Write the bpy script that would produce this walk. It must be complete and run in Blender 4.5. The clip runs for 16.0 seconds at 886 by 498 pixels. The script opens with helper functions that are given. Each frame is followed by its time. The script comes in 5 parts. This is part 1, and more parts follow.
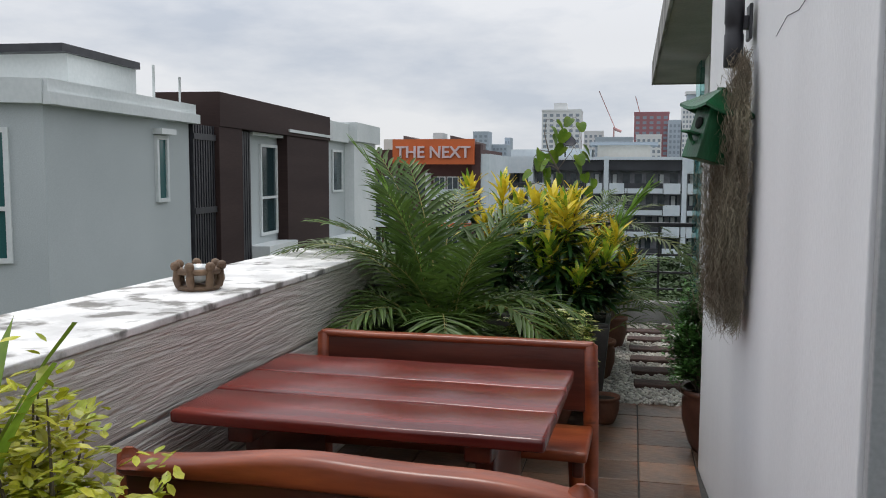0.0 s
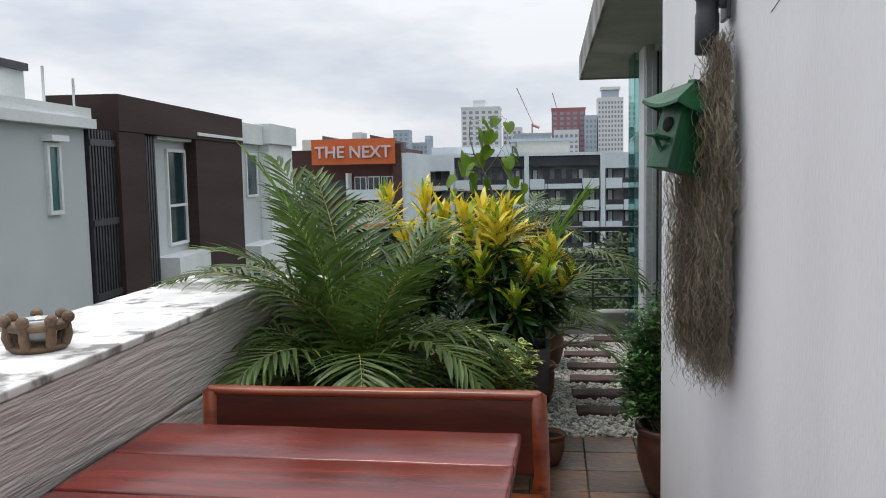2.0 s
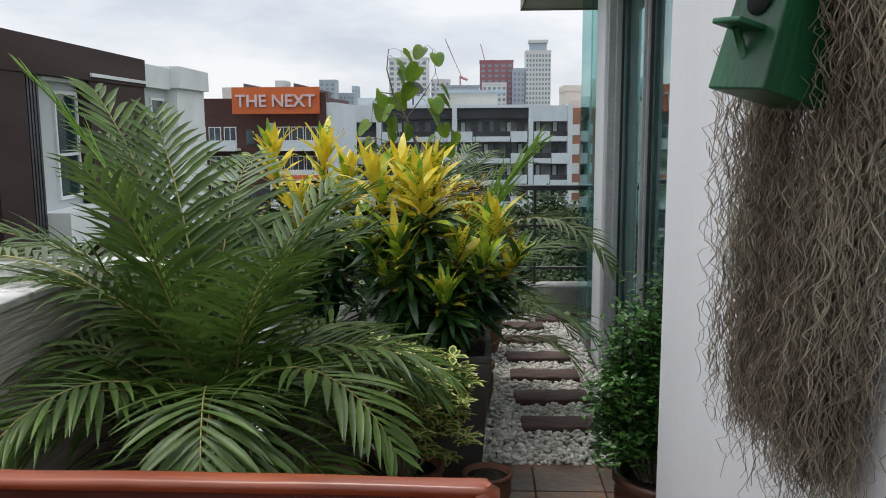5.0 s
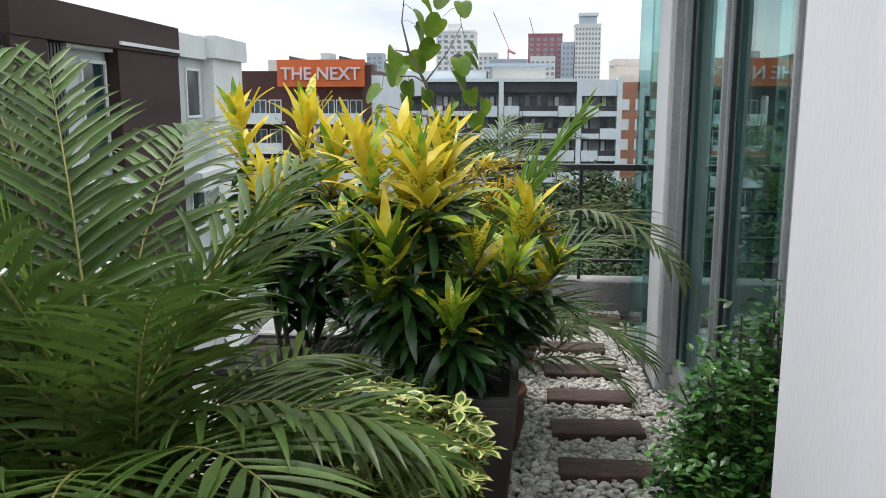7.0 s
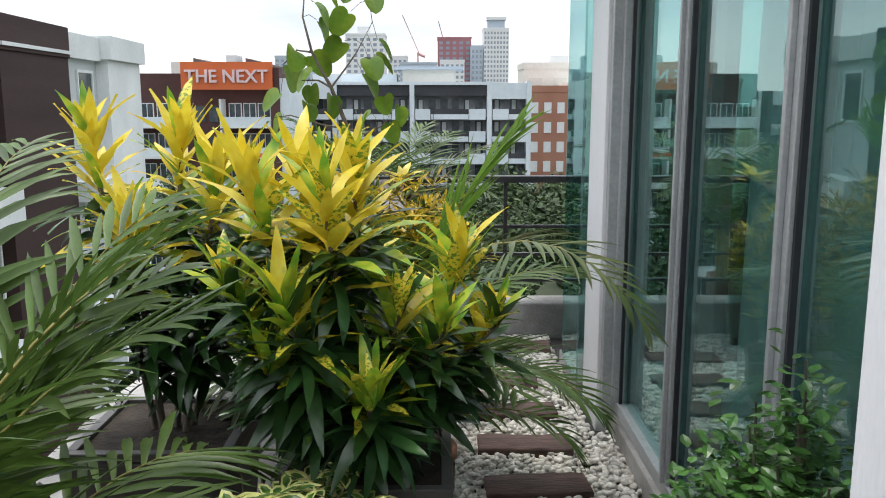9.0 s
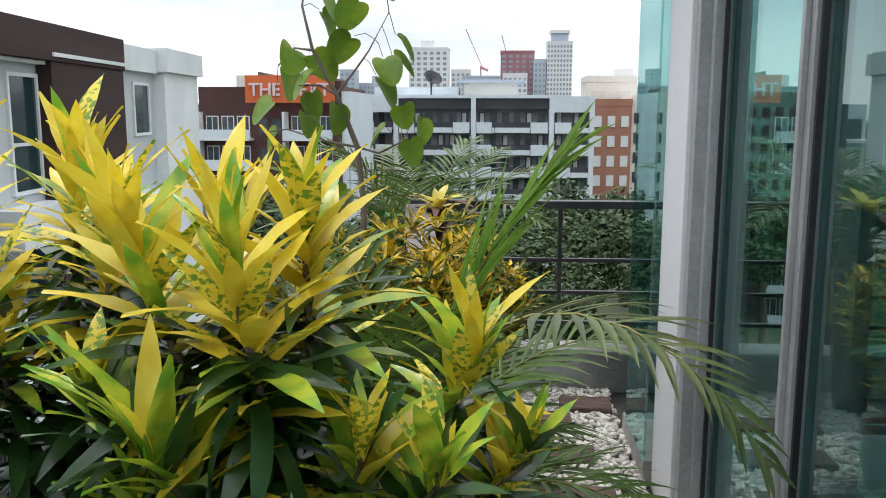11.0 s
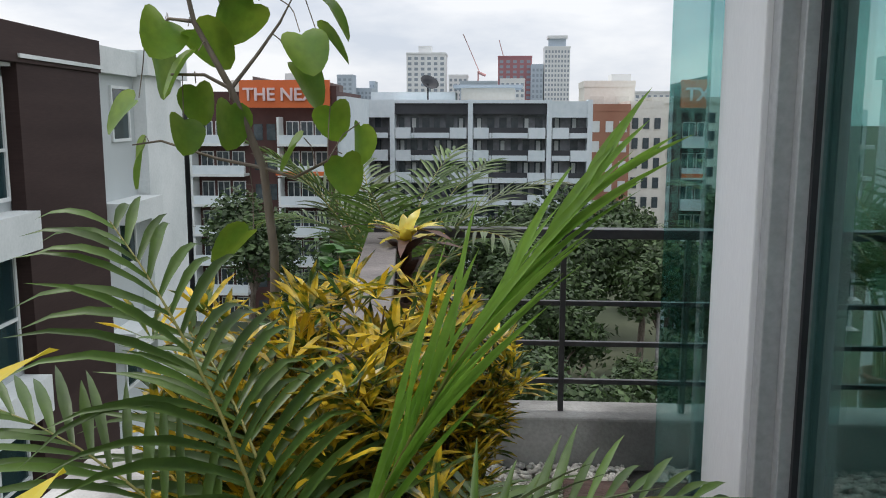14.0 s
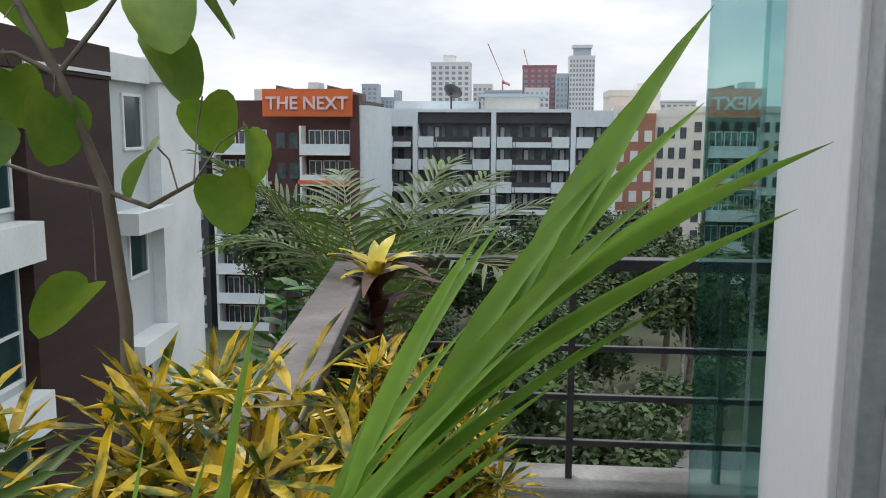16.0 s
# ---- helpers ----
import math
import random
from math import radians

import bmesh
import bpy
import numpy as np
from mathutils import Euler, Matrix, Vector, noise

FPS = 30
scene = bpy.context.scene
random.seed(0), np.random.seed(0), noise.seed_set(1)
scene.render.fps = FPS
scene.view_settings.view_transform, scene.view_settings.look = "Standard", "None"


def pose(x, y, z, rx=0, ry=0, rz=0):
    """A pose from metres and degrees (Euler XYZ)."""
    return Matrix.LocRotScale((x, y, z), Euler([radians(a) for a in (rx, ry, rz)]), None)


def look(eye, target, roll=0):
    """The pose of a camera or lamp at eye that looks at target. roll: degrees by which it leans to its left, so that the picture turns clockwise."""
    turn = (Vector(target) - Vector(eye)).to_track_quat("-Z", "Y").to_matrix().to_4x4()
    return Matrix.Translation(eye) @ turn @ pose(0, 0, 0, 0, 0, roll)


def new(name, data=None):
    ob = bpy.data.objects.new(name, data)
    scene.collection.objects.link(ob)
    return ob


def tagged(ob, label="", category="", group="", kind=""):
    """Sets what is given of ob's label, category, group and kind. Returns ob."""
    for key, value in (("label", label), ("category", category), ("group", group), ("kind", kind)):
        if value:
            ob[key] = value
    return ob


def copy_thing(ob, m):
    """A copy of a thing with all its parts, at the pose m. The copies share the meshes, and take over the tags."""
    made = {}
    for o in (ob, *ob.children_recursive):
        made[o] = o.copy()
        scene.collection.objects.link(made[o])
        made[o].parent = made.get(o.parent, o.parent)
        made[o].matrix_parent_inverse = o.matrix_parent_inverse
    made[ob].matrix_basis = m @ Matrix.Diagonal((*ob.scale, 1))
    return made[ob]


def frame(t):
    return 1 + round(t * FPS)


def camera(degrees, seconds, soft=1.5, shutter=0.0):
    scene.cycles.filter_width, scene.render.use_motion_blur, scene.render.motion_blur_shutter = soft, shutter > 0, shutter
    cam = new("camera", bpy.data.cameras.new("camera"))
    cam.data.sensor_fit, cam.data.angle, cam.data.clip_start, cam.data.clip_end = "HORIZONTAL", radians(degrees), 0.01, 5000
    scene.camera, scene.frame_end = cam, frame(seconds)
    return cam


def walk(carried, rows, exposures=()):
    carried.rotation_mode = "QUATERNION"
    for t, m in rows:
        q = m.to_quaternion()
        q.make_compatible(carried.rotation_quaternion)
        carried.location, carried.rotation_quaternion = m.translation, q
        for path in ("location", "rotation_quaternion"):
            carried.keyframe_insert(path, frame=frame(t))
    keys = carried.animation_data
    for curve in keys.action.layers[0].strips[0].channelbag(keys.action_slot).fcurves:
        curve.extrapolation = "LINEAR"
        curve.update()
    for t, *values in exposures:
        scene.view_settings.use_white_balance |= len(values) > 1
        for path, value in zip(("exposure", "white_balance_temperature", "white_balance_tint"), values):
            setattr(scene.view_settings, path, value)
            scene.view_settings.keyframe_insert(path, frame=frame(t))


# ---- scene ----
cam = camera(55.4, 16.0, soft=1.0)
SKY, SUN = 0.96, 1.6
EXPOSURES = [(0, -0.22), (1.5, -0.08), (3.5, 0.0), (4.5, 0.0), (7, 0.36), (7.5, 0.72), (8, 0.84), (8.5, 0.62), (9, 0.48), (11.5, 0.38), (12.5, 0.16), (13, 0.25), (13.5, 0.02), (15, 0.15), (16, 0.13)]
PATH = [
    (0, (0.013, -0.332, 1.562), (-0.421, 1.612, 1.383), 0.2),
    (0.5, (0.0, -0.165, 1.572), (-0.391, 1.784, 1.349), -0.2),
    (1, (0.003, 0.02, 1.621), (-0.344, 1.982, 1.444), -0.9),
    (1.5, (-0.02, 0.154, 1.612), (-0.382, 2.111, 1.415), -1.1),
    (2, (-0.097, 0.379, 1.627), (-0.353, 2.354, 1.443), -1.1),
    (2.5, (-0.141, 0.587, 1.613), (-0.295, 2.568, 1.389), -0.5),
    (3, (-0.134, 0.828, 1.625), (-0.274, 2.816, 1.455), -0.9),
    (3.5, (-0.127, 1.025, 1.603), (-0.312, 3.006, 1.398), -0.7),
    (4, (-0.154, 1.349, 1.595), (-0.268, 3.337, 1.408), -0.6),
    (4.5, (-0.17, 1.524, 1.585), (-0.254, 3.505, 1.325), -0.3),
    (7, (-0.099, 2.643, 1.531), (-0.29, 4.602, 1.175), -0.0),
    (7.5, (-0.092, 2.768, 1.498), (-0.351, 4.69, 1.009), 0.1),
    (8, (-0.147, 2.909, 1.518), (-0.296, 4.845, 1.042), 1.1),
    (8.5, (-0.176, 3.081, 1.527), (-0.208, 5.043, 1.144), 0.7),
    (9, (-0.15, 3.209, 1.549), (-0.136, 5.178, 1.2), 0.0),
    (11.5, (-0.042, 4.221, 1.535), (-0.188, 6.19, 1.218), 0.1),
    (12, (-0.062, 4.399, 1.533), (-0.16, 6.369, 1.203), 0.4),
    (12.5, (-0.078, 4.558, 1.535), (-0.106, 6.525, 1.174), 0.6),
    (13, (-0.034, 4.706, 1.561), (-0.13, 6.684, 1.281), 0.0),
    (13.5, (0.008, 4.846, 1.543), (-0.124, 6.824, 1.277), 0.2),
    (14, (-0.002, 5.021, 1.535), (-0.126, 6.994, 1.228), 0.1),
    (14.5, (-0.022, 5.188, 1.53), (-0.108, 7.163, 1.226), 0.6),
    (15, (0.011, 5.368, 1.511), (-0.049, 7.347, 1.228), 0.8),
    (15.5, (0.068, 5.555, 1.524), (-0.09, 7.525, 1.218), 0.5),
    (16, (0.103, 5.684, 1.522), (-0.077, 7.655, 1.236), 0.2),
]

walk(cam, [(r[0], look(r[1], r[2], r[3])) for r in PATH], EXPOSURES)

# ---- world and sun ----
world = bpy.data.worlds.new("overcast_sky")
scene.world = world
world.use_nodes = True
wn, wl = world.node_tree.nodes, world.node_tree.links
wn.clear()
w_out, w_bg, w_sky = wn.new("ShaderNodeOutputWorld"), wn.new("ShaderNodeBackground"), wn.new("ShaderNodeTexSky")
w_sky.sky_type, w_sky.sun_disc = 'NISHITA', False
w_sky.sun_elevation, w_sky.sun_rotation = radians(75), radians(-37)
w_tc, w_map, w_noise, w_ramp = wn.new("ShaderNodeTexCoord"), wn.new("ShaderNodeMapping"), wn.new("ShaderNodeTexNoise"), wn.new("ShaderNodeValToRGB")
w_map.inputs["Scale"].default_value = (1.6, 1.6, 5.0)
w_noise.inputs["Scale"].default_value, w_noise.inputs["Detail"].default_value, w_noise.inputs["Roughness"].default_value = 2.0, 7, 0.55
w_ramp.color_ramp.elements[0].position, w_ramp.color_ramp.elements[0].color = 0.36, (0.62, 0.67, 0.76, 1)
w_ramp.color_ramp.elements[1].position, w_ramp.color_ramp.elements[1].color = 0.60, (0.92, 0.93, 0.96, 1)
w_scale = wn.new("ShaderNodeMix")
w_scale.data_type, w_scale.blend_type = 'RGBA', 'MULTIPLY'
w_scale.inputs[0].default_value = 1.0
w_scale.inputs[7].default_value = (0.1, 0.1, 0.1, 1)
w_mix = wn.new("ShaderNodeMix")
w_mix.data_type = 'RGBA'
w_mix.inputs[0].default_value = 0.9
wl.new(w_tc.outputs["Generated"], w_map.inputs[0])
wl.new(w_map.outputs[0], w_noise.inputs["Vector"])
wl.new(w_noise.outputs["Fac"], w_ramp.inputs[0])
wl.new(w_sky.outputs[0], w_scale.inputs[6])
wl.new(w_scale.outputs[2], w_mix.inputs[6])
wl.new(w_ramp.outputs[0], w_mix.inputs[7])
w_sep, w_rise = wn.new("ShaderNodeSeparateXYZ"), wn.new("ShaderNodeMapRange")
wl.new(w_tc.outputs["Generated"], w_sep.inputs[0])
wl.new(w_sep.outputs["Z"], w_rise.inputs[0])
w_rise.inputs[1].default_value, w_rise.inputs[2].default_value, w_rise.inputs[3].default_value, w_rise.inputs[4].default_value = 0.15, 0.9, SKY * 1.1, SKY * 2.0
wl.new(w_rise.outputs[0], w_bg.inputs[1])
wl.new(w_mix.outputs[2], w_bg.inputs[0])
wl.new(w_bg.outputs[0], w_out.inputs[0])
sun = new("sun", bpy.data.lights.new("sun", "SUN"))
sun.data.energy, sun.data.angle, sun.data.color = SUN, radians(14), (1.0, 0.96, 0.9)
sun.matrix_world = look((-2.6, 3.5, 16), (0, 0, 0))


# ---- materials ----
def mat(name, c1, c2, scale=6.0, rough=0.7, bump=0.15, metal=0.0, fine=60.0, c3=None, stretch=(1, 1, 1), per_piece=0.0, spec=0.5, translucent=0.0, stain=0.0, island=0.0, depth=0.01, band=(0.35, 0.65)):
    m = bpy.data.materials.new(name)
    m.use_nodes = True
    n, l = m.node_tree.nodes, m.node_tree.links
    b = n["Principled BSDF"]
    tc, mp = n.new("ShaderNodeTexCoord"), n.new("ShaderNodeMapping")
    mp.inputs["Scale"].default_value = stretch
    l.new(tc.outputs["Object"], mp.inputs[0])
    big, small = n.new("ShaderNodeTexNoise"), n.new("ShaderNodeTexNoise")
    for tex, sc in ((big, scale), (small, fine)):
        tex.inputs["Scale"].default_value, tex.inputs["Detail"].default_value = sc, 5
        l.new(mp.outputs[0], tex.inputs["Vector"])
    ramp = n.new("ShaderNodeValToRGB")
    ramp.color_ramp.elements[0].position, ramp.color_ramp.elements[0].color = band[0], (*c1, 1)
    ramp.color_ramp.elements[1].position, ramp.color_ramp.elements[1].color = band[1], (*c2, 1)
    if c3:
        e = ramp.color_ramp.elements.new(min(0.95, band[1] + 0.1))
        e.color = (*c3, 1)
    l.new(big.outputs["Fac"], ramp.inputs[0])
    col = ramp.outputs[0]

    def mixed(fac, mode, a, bcol):
        x = n.new("ShaderNodeMix")
        x.data_type, x.blend_type = 'RGBA', mode
        if isinstance(fac, float):
            x.inputs[0].default_value = fac
        else:
            l.new(fac, x.inputs[0])
        l.new(a, x.inputs[6])
        l.new(bcol, x.inputs[7])
        return x.outputs[2]
    col = mixed(0.25, 'OVERLAY', col, small.outputs["Fac"])
    if stain:
        st, sr = n.new("ShaderNodeTexNoise"), n.new("ShaderNodeValToRGB")
        st.inputs["Scale"].default_value, st.inputs["Detail"].default_value = scale * 0.7, 8
        sm = n.new("ShaderNodeMapping")
        sm.inputs["Location"].default_value = (7, 3, 5)
        l.new(mp.outputs[0], sm.inputs[0])
        l.new(sm.outputs[0], st.inputs["Vector"])
        sr.color_ramp.elements[0].position, sr.color_ramp.elements[0].color = 0.40, (1 - stain,) * 3 + (1,)
        sr.color_ramp.elements[1].position, sr.color_ramp.elements[1].color = 0.60, (1, 1, 1, 1)
        l.new(st.outputs["Fac"], sr.inputs[0])
        col = mixed(1.0, 'MULTIPLY', col, sr.outputs[0])
    for amount, src in ((per_piece, "o"), (island, "g")):
        if amount:
            info = n.new("ShaderNodeObjectInfo") if src == "o" else n.new("ShaderNodeNewGeometry")
            mr, hs = n.new("ShaderNodeMapRange"), n.new("ShaderNodeHueSaturation")
            l.new(info.outputs["Random" if src == "o" else "Random Per Island"], mr.inputs[0])
            mr.inputs[3].default_value, mr.inputs[4].default_value = 1 - amount, 1 + amount
            l.new(mr.outputs[0], hs.inputs["Value"])
            l.new(col, hs.inputs["Color"])
            col = hs.outputs[0]
    l.new(col, b.inputs["Base Color"])
    b.inputs["Roughness"].default_value, b.inputs["Metallic"].default_value = rough, metal
    b.inputs["Specular IOR Level"].default_value = spec
    if bump:
        bp = n.new("ShaderNodeBump")
        bp.inputs["Strength"].default_value, bp.inputs["Distance"].default_value = bump, depth
        l.new(small.outputs["Fac"], bp.inputs["Height"])
        l.new(bp.outputs[0], b.inputs["Normal"])
    if translucent:
        tr, mx = n.new("ShaderNodeBsdfTranslucent"), n.new("ShaderNodeMixShader")
        l.new(col, tr.inputs[0])
        mx.inputs[0].default_value = translucent
        l.new(b.outputs[0], mx.inputs[1])
        l.new(tr.outputs[0], mx.inputs[2])
        l.new(mx.outputs[0], n["Material Output"].inputs[0])
    return m


def glass(name, tint, low, high):
    """Tinted pane: clear with the tint, glossy more towards grazing view."""
    m = bpy.data.materials.new(name)
    m.use_nodes = True
    n, l = m.node_tree.nodes, m.node_tree.links
    n.remove(n["Principled BSDF"])
    tr, gl, lw, mx = n.new("ShaderNodeBsdfTransparent"), n.new("ShaderNodeBsdfGlossy"), n.new("ShaderNodeLayerWeight"), n.new("ShaderNodeMixShader")
    pw, mr = n.new("ShaderNodeMath"), n.new("ShaderNodeMapRange")
    tr.inputs[0].default_value = (*tint, 1)
    gl.inputs[0].default_value = (0.80, 0.95, 0.94, 1)
    gl.inputs["Roughness"].default_value = 0.01
    lw.inputs[0].default_value = 0.5
    pw.operation = 'POWER'
    pw.inputs[1].default_value = 3.0
    l.new(lw.outputs["Facing"], pw.inputs[0])
    l.new(pw.outputs[0], mr.inputs[0])
    mr.inputs[3].default_value, mr.inputs[4].default_value = low, high
    l.new(mr.outputs[0], mx.inputs[0])
    l.new(tr.outputs[0], mx.inputs[1])
    l.new(gl.outputs[0], mx.inputs[2])
    l.new(mx.outputs[0], n["Material Output"].inputs[0])
    return m


M_WHITE = mat("white_wall_paint", (0.78, 0.78, 0.79), (0.84, 0.84, 0.85), 1.6, 0.75, 0.15, fine=90, stain=0.05, stretch=(1.4, 1.4, 0.35))
M_HOUSE = mat("grey_render", (0.42, 0.46, 0.46), (0.47, 0.51, 0.51), 0.4, 0.85, 0.0, fine=60, stain=0.04)
M_TRIM = mat("pale_trim_and_lit_face", (0.60, 0.64, 0.63), (0.70, 0.73, 0.72), 0.6, 0.8, 0.05, fine=15, stain=0.08)
M_BROWN = mat("brown_cladding", (0.034, 0.020, 0.018), (0.050, 0.031, 0.028), 0.5, 0.7, 0.05, fine=12, stretch=(0.3, 0.3, 3), spec=0.2)
M_DARK = mat("black_metal", (0.018, 0.018, 0.022), (0.032, 0.032, 0.038), 5, 0.45, 0.05)
M_RAIL = mat("dark_rail_paint", (0.03, 0.03, 0.034), (0.06, 0.055, 0.055), 9, 0.4, 0.1, stain=0.2)
M_LEDGE = mat("weathered_rail_top", (0.13, 0.11, 0.105), (0.20, 0.175, 0.165), 8, 0.6, 0.25, stain=0.3)
M_PARTOP = mat("weathered_white_coping", (0.26, 0.25, 0.23), (0.80, 0.79, 0.77), 7, 0.85, 0.3, fine=70, stain=0.25, band=(0.35, 0.46))
M_PLANK = mat("grey_wood_grain_cladding", (0.52, 0.49, 0.45), (0.66, 0.62, 0.57), 5, 0.75, 0.6, fine=14, stretch=(3, 0.5, 9), per_piece=0.04, depth=0.02)
M_CONC = mat("weathered_concrete", (0.30, 0.29, 0.27), (0.45, 0.44, 0.42), 3, 0.9, 0.3, stain=0.5)
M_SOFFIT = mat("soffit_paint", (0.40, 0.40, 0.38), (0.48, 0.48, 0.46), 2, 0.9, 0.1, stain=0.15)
M_POTGREY = mat("dark_grey_planter", (0.075, 0.072, 0.07), (0.12, 0.115, 0.11), 4, 0.55, 0.15, stain=0.35)
M_CLAY = mat("terracotta", (0.19, 0.075, 0.042), (0.27, 0.115, 0.065), 6, 0.7, 0.2, stain=0.4)
M_GLAZED = mat("brown_glazed_clay", (0.09, 0.038, 0.026), (0.15, 0.062, 0.04), 6, 0.35, 0.1, stain=0.3)
M_SOIL = mat("potting_soil", (0.02, 0.015, 0.01), (0.05, 0.038, 0.026), 20, 0.95, 0.8)
M_WOODTOP = mat("varnished_red_hardwood", (0.085, 0.011, 0.009), (0.19, 0.028, 0.019), 3, 0.25, 0.06, fine=30, stretch=(0.35, 3.5, 3.5), c3=(0.035, 0.014, 0.014), per_piece=0.1, spec=0.55)
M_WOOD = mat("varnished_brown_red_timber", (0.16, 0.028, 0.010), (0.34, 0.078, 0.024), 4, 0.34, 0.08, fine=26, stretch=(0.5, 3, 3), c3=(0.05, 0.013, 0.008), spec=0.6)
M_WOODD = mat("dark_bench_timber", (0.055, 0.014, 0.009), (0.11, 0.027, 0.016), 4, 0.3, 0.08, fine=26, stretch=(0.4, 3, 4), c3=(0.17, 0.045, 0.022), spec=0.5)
M_SLATE = mat("slate_tile", (0.062, 0.050, 0.043), (0.15, 0.088, 0.056), 3, 0.38, 0.5, fine=25, c3=(0.23, 0.085, 0.035), per_piece=0.45, band=(0.3, 0.52))
M_GROUT = mat("grout", (0.035, 0.034, 0.032), (0.06, 0.058, 0.055), 20, 0.9, 0.3)
M_PEBBLE = mat("pale_pebble", (0.52, 0.49, 0.44), (0.68, 0.65, 0.60), 12, 0.6, 0.1, island=0.28)
M_STEP = mat("red_brown_stepping_slab", (0.075, 0.04, 0.033), (0.125, 0.07, 0.058), 9, 0.75, 0.6, fine=35, stretch=(0.6, 3, 3), stain=0.35)
M_ALU = mat("grey_aluminium", (0.40, 0.41, 0.415), (0.46, 0.47, 0.475), 4, 0.42, 0.03, metal=0.2, stain=0.08)
M_GREENP = mat("green_painted_wood", (0.006, 0.07, 0.024), (0.010, 0.115, 0.042), 9, 0.4, 0.2, fine=40, stretch=(2, 2, 0.5), stain=0.3)
M_HOLE = mat("hole_shade_black", (0.004, 0.006, 0.005), (0.006, 0.008, 0.007), 5, 0.9, 0)
M_MOSS = mat("spanish_moss", (0.19, 0.15, 0.11), (0.36, 0.32, 0.23), 3, 0.9, 0, island=0.45, translucent=0.15)
M_FROND = mat("palm_leaf", (0.056, 0.108, 0.019), (0.108, 0.180, 0.036), 5, 0.42, 0.03, island=0.35, translucent=0.28, spec=0.45)
M_FRONDY = mat("young_palm_leaf", (0.17, 0.33, 0.04), (0.25, 0.42, 0.07), 5, 0.35, 0.03, island=0.2, translucent=0.4)
M_FRONDB = mat("browning_palm_leaf", (0.075, 0.13, 0.035), (0.13, 0.16, 0.06), 3, 0.45, 0.03, island=0.35, translucent=0.2, c3=(0.17, 0.075, 0.045))
M_STEMY = mat("palm_stem", (0.22, 0.22, 0.06), (0.34, 0.29, 0.09), 8, 0.5, 0.05)
M_CY = mat("croton_yellow_leaf", (0.74, 0.56, 0.025), (0.80, 0.68, 0.08), 16, 0.36, 0.06, per_piece=0.12, translucent=0.3, c3=(0.50, 0.52, 0.06))
M_CL = mat("croton_lime_leaf", (0.16, 0.36, 0.03), (0.42, 0.50, 0.04), 14, 0.32, 0.03, per_piece=0.15, translucent=0.3, band=(0.42, 0.58))
M_CG = mat("croton_green_leaf", (0.018, 0.055, 0.014), (0.035, 0.095, 0.022), 14, 0.28, 0.03, island=0.35, translucent=0.12, spec=0.6)
M_CS = mat("croton_speckled_leaf", (0.14, 0.26, 0.025), (0.75, 0.62, 0.06), 75, 0.32, 0.03, per_piece=0.12, translucent=0.2, band=(0.46, 0.54))
# the green is darkened to paint in shaded gaps between the blades
M_NC = mat("narrow_croton_leaf", (0.06, 0.11, 0.015), (0.64, 0.45, 0.03), 22, 0.35, 0.02, island=0.45, translucent=0.25, band=(0.42, 0.54))
M_SCH = mat("cream_leaf_margin", (0.55, 0.56, 0.16), (0.76, 0.74, 0.34), 26, 0.35, 0.02, island=0.12, translucent=0.2)
M_SCHG = mat("green_leaf_middle", (0.045, 0.13, 0.022), (0.10, 0.21, 0.04), 18, 0.3, 0.02, island=0.2, translucent=0.2)
M_BUSH = mat("small_green_leaf", (0.03, 0.10, 0.018), (0.075, 0.18, 0.034), 10, 0.35, 0.02, island=0.45, translucent=0.2)
M_GOLD = mat("golden_shrub_leaf", (0.30, 0.36, 0.025), (0.52, 0.48, 0.03), 10, 0.4, 0.02, island=0.3, translucent=0.3)
M_HEART = mat("heart_leaf", (0.11, 0.22, 0.022), (0.20, 0.29, 0.03), 9, 0.4, 0.05, per_piece=0.2, translucent=0.35, c3=(0.34, 0.30, 0.03))
M_TWIG = mat("grey_brown_bark", (0.12, 0.095, 0.075), (0.20, 0.165, 0.13), 14, 0.85, 0.4, stretch=(1, 1, 0.4))
M_BROM = mat("bromeliad_yellow", (0.75, 0.55, 0.05), (0.78, 0.70, 0.14), 16, 0.35, 0, translucent=0.3, c3=(0.65, 0.22, 0.05))
M_BROMD = mat("dry_dark_leaf", (0.045, 0.018, 0.012), (0.10, 0.035, 0.018), 16, 0.6, 0.1)
M_ORANGEL = mat("orange_dry_leaf", (0.45, 0.2, 0.06), (0.55, 0.32, 0.1), 10, 0.5, 0, translucent=0.3)
M_TREE = mat("tree_foliage", (0.024, 0.05, 0.014), (0.048, 0.082, 0.022), 0.6, 0.7, 0, island=0.5, translucent=0.15)
M_CARVED = mat("carved_brown_clay", (0.13, 0.075, 0.042), (0.24, 0.15, 0.085), 14, 0.6, 0.3, stain=0.4)
M_GLASSBOWL = mat("cloudy_glass_bowl", (0.55, 0.58, 0.58), (0.62, 0.65, 0.65), 9, 0.1, 0)
M_ROOM = mat("room_plaster", (0.60, 0.62, 0.61), (0.66, 0.68, 0.67), 1, 0.9, 0.05)
M_CURTAIN = mat("sheer_curtain", (0.62, 0.66, 0.65), (0.70, 0.74, 0.73), 3, 0.9, 0.1, translucent=0.4)
M_GROUND = mat("city_ground", (0.035, 0.05, 0.022), (0.08, 0.085, 0.05), 0.05, 0.95, 0.1, fine=1)
M_ROAD = mat("asphalt", (0.10, 0.10, 0.105), (0.15, 0.15, 0.155), 0.3, 0.9, 0.1, fine=6)
M_APT = mat("pale_blue_white_render", (0.60, 0.67, 0.70), (0.68, 0.74, 0.77), 0.1, 0.85, 0, fine=2, stain=0.08)
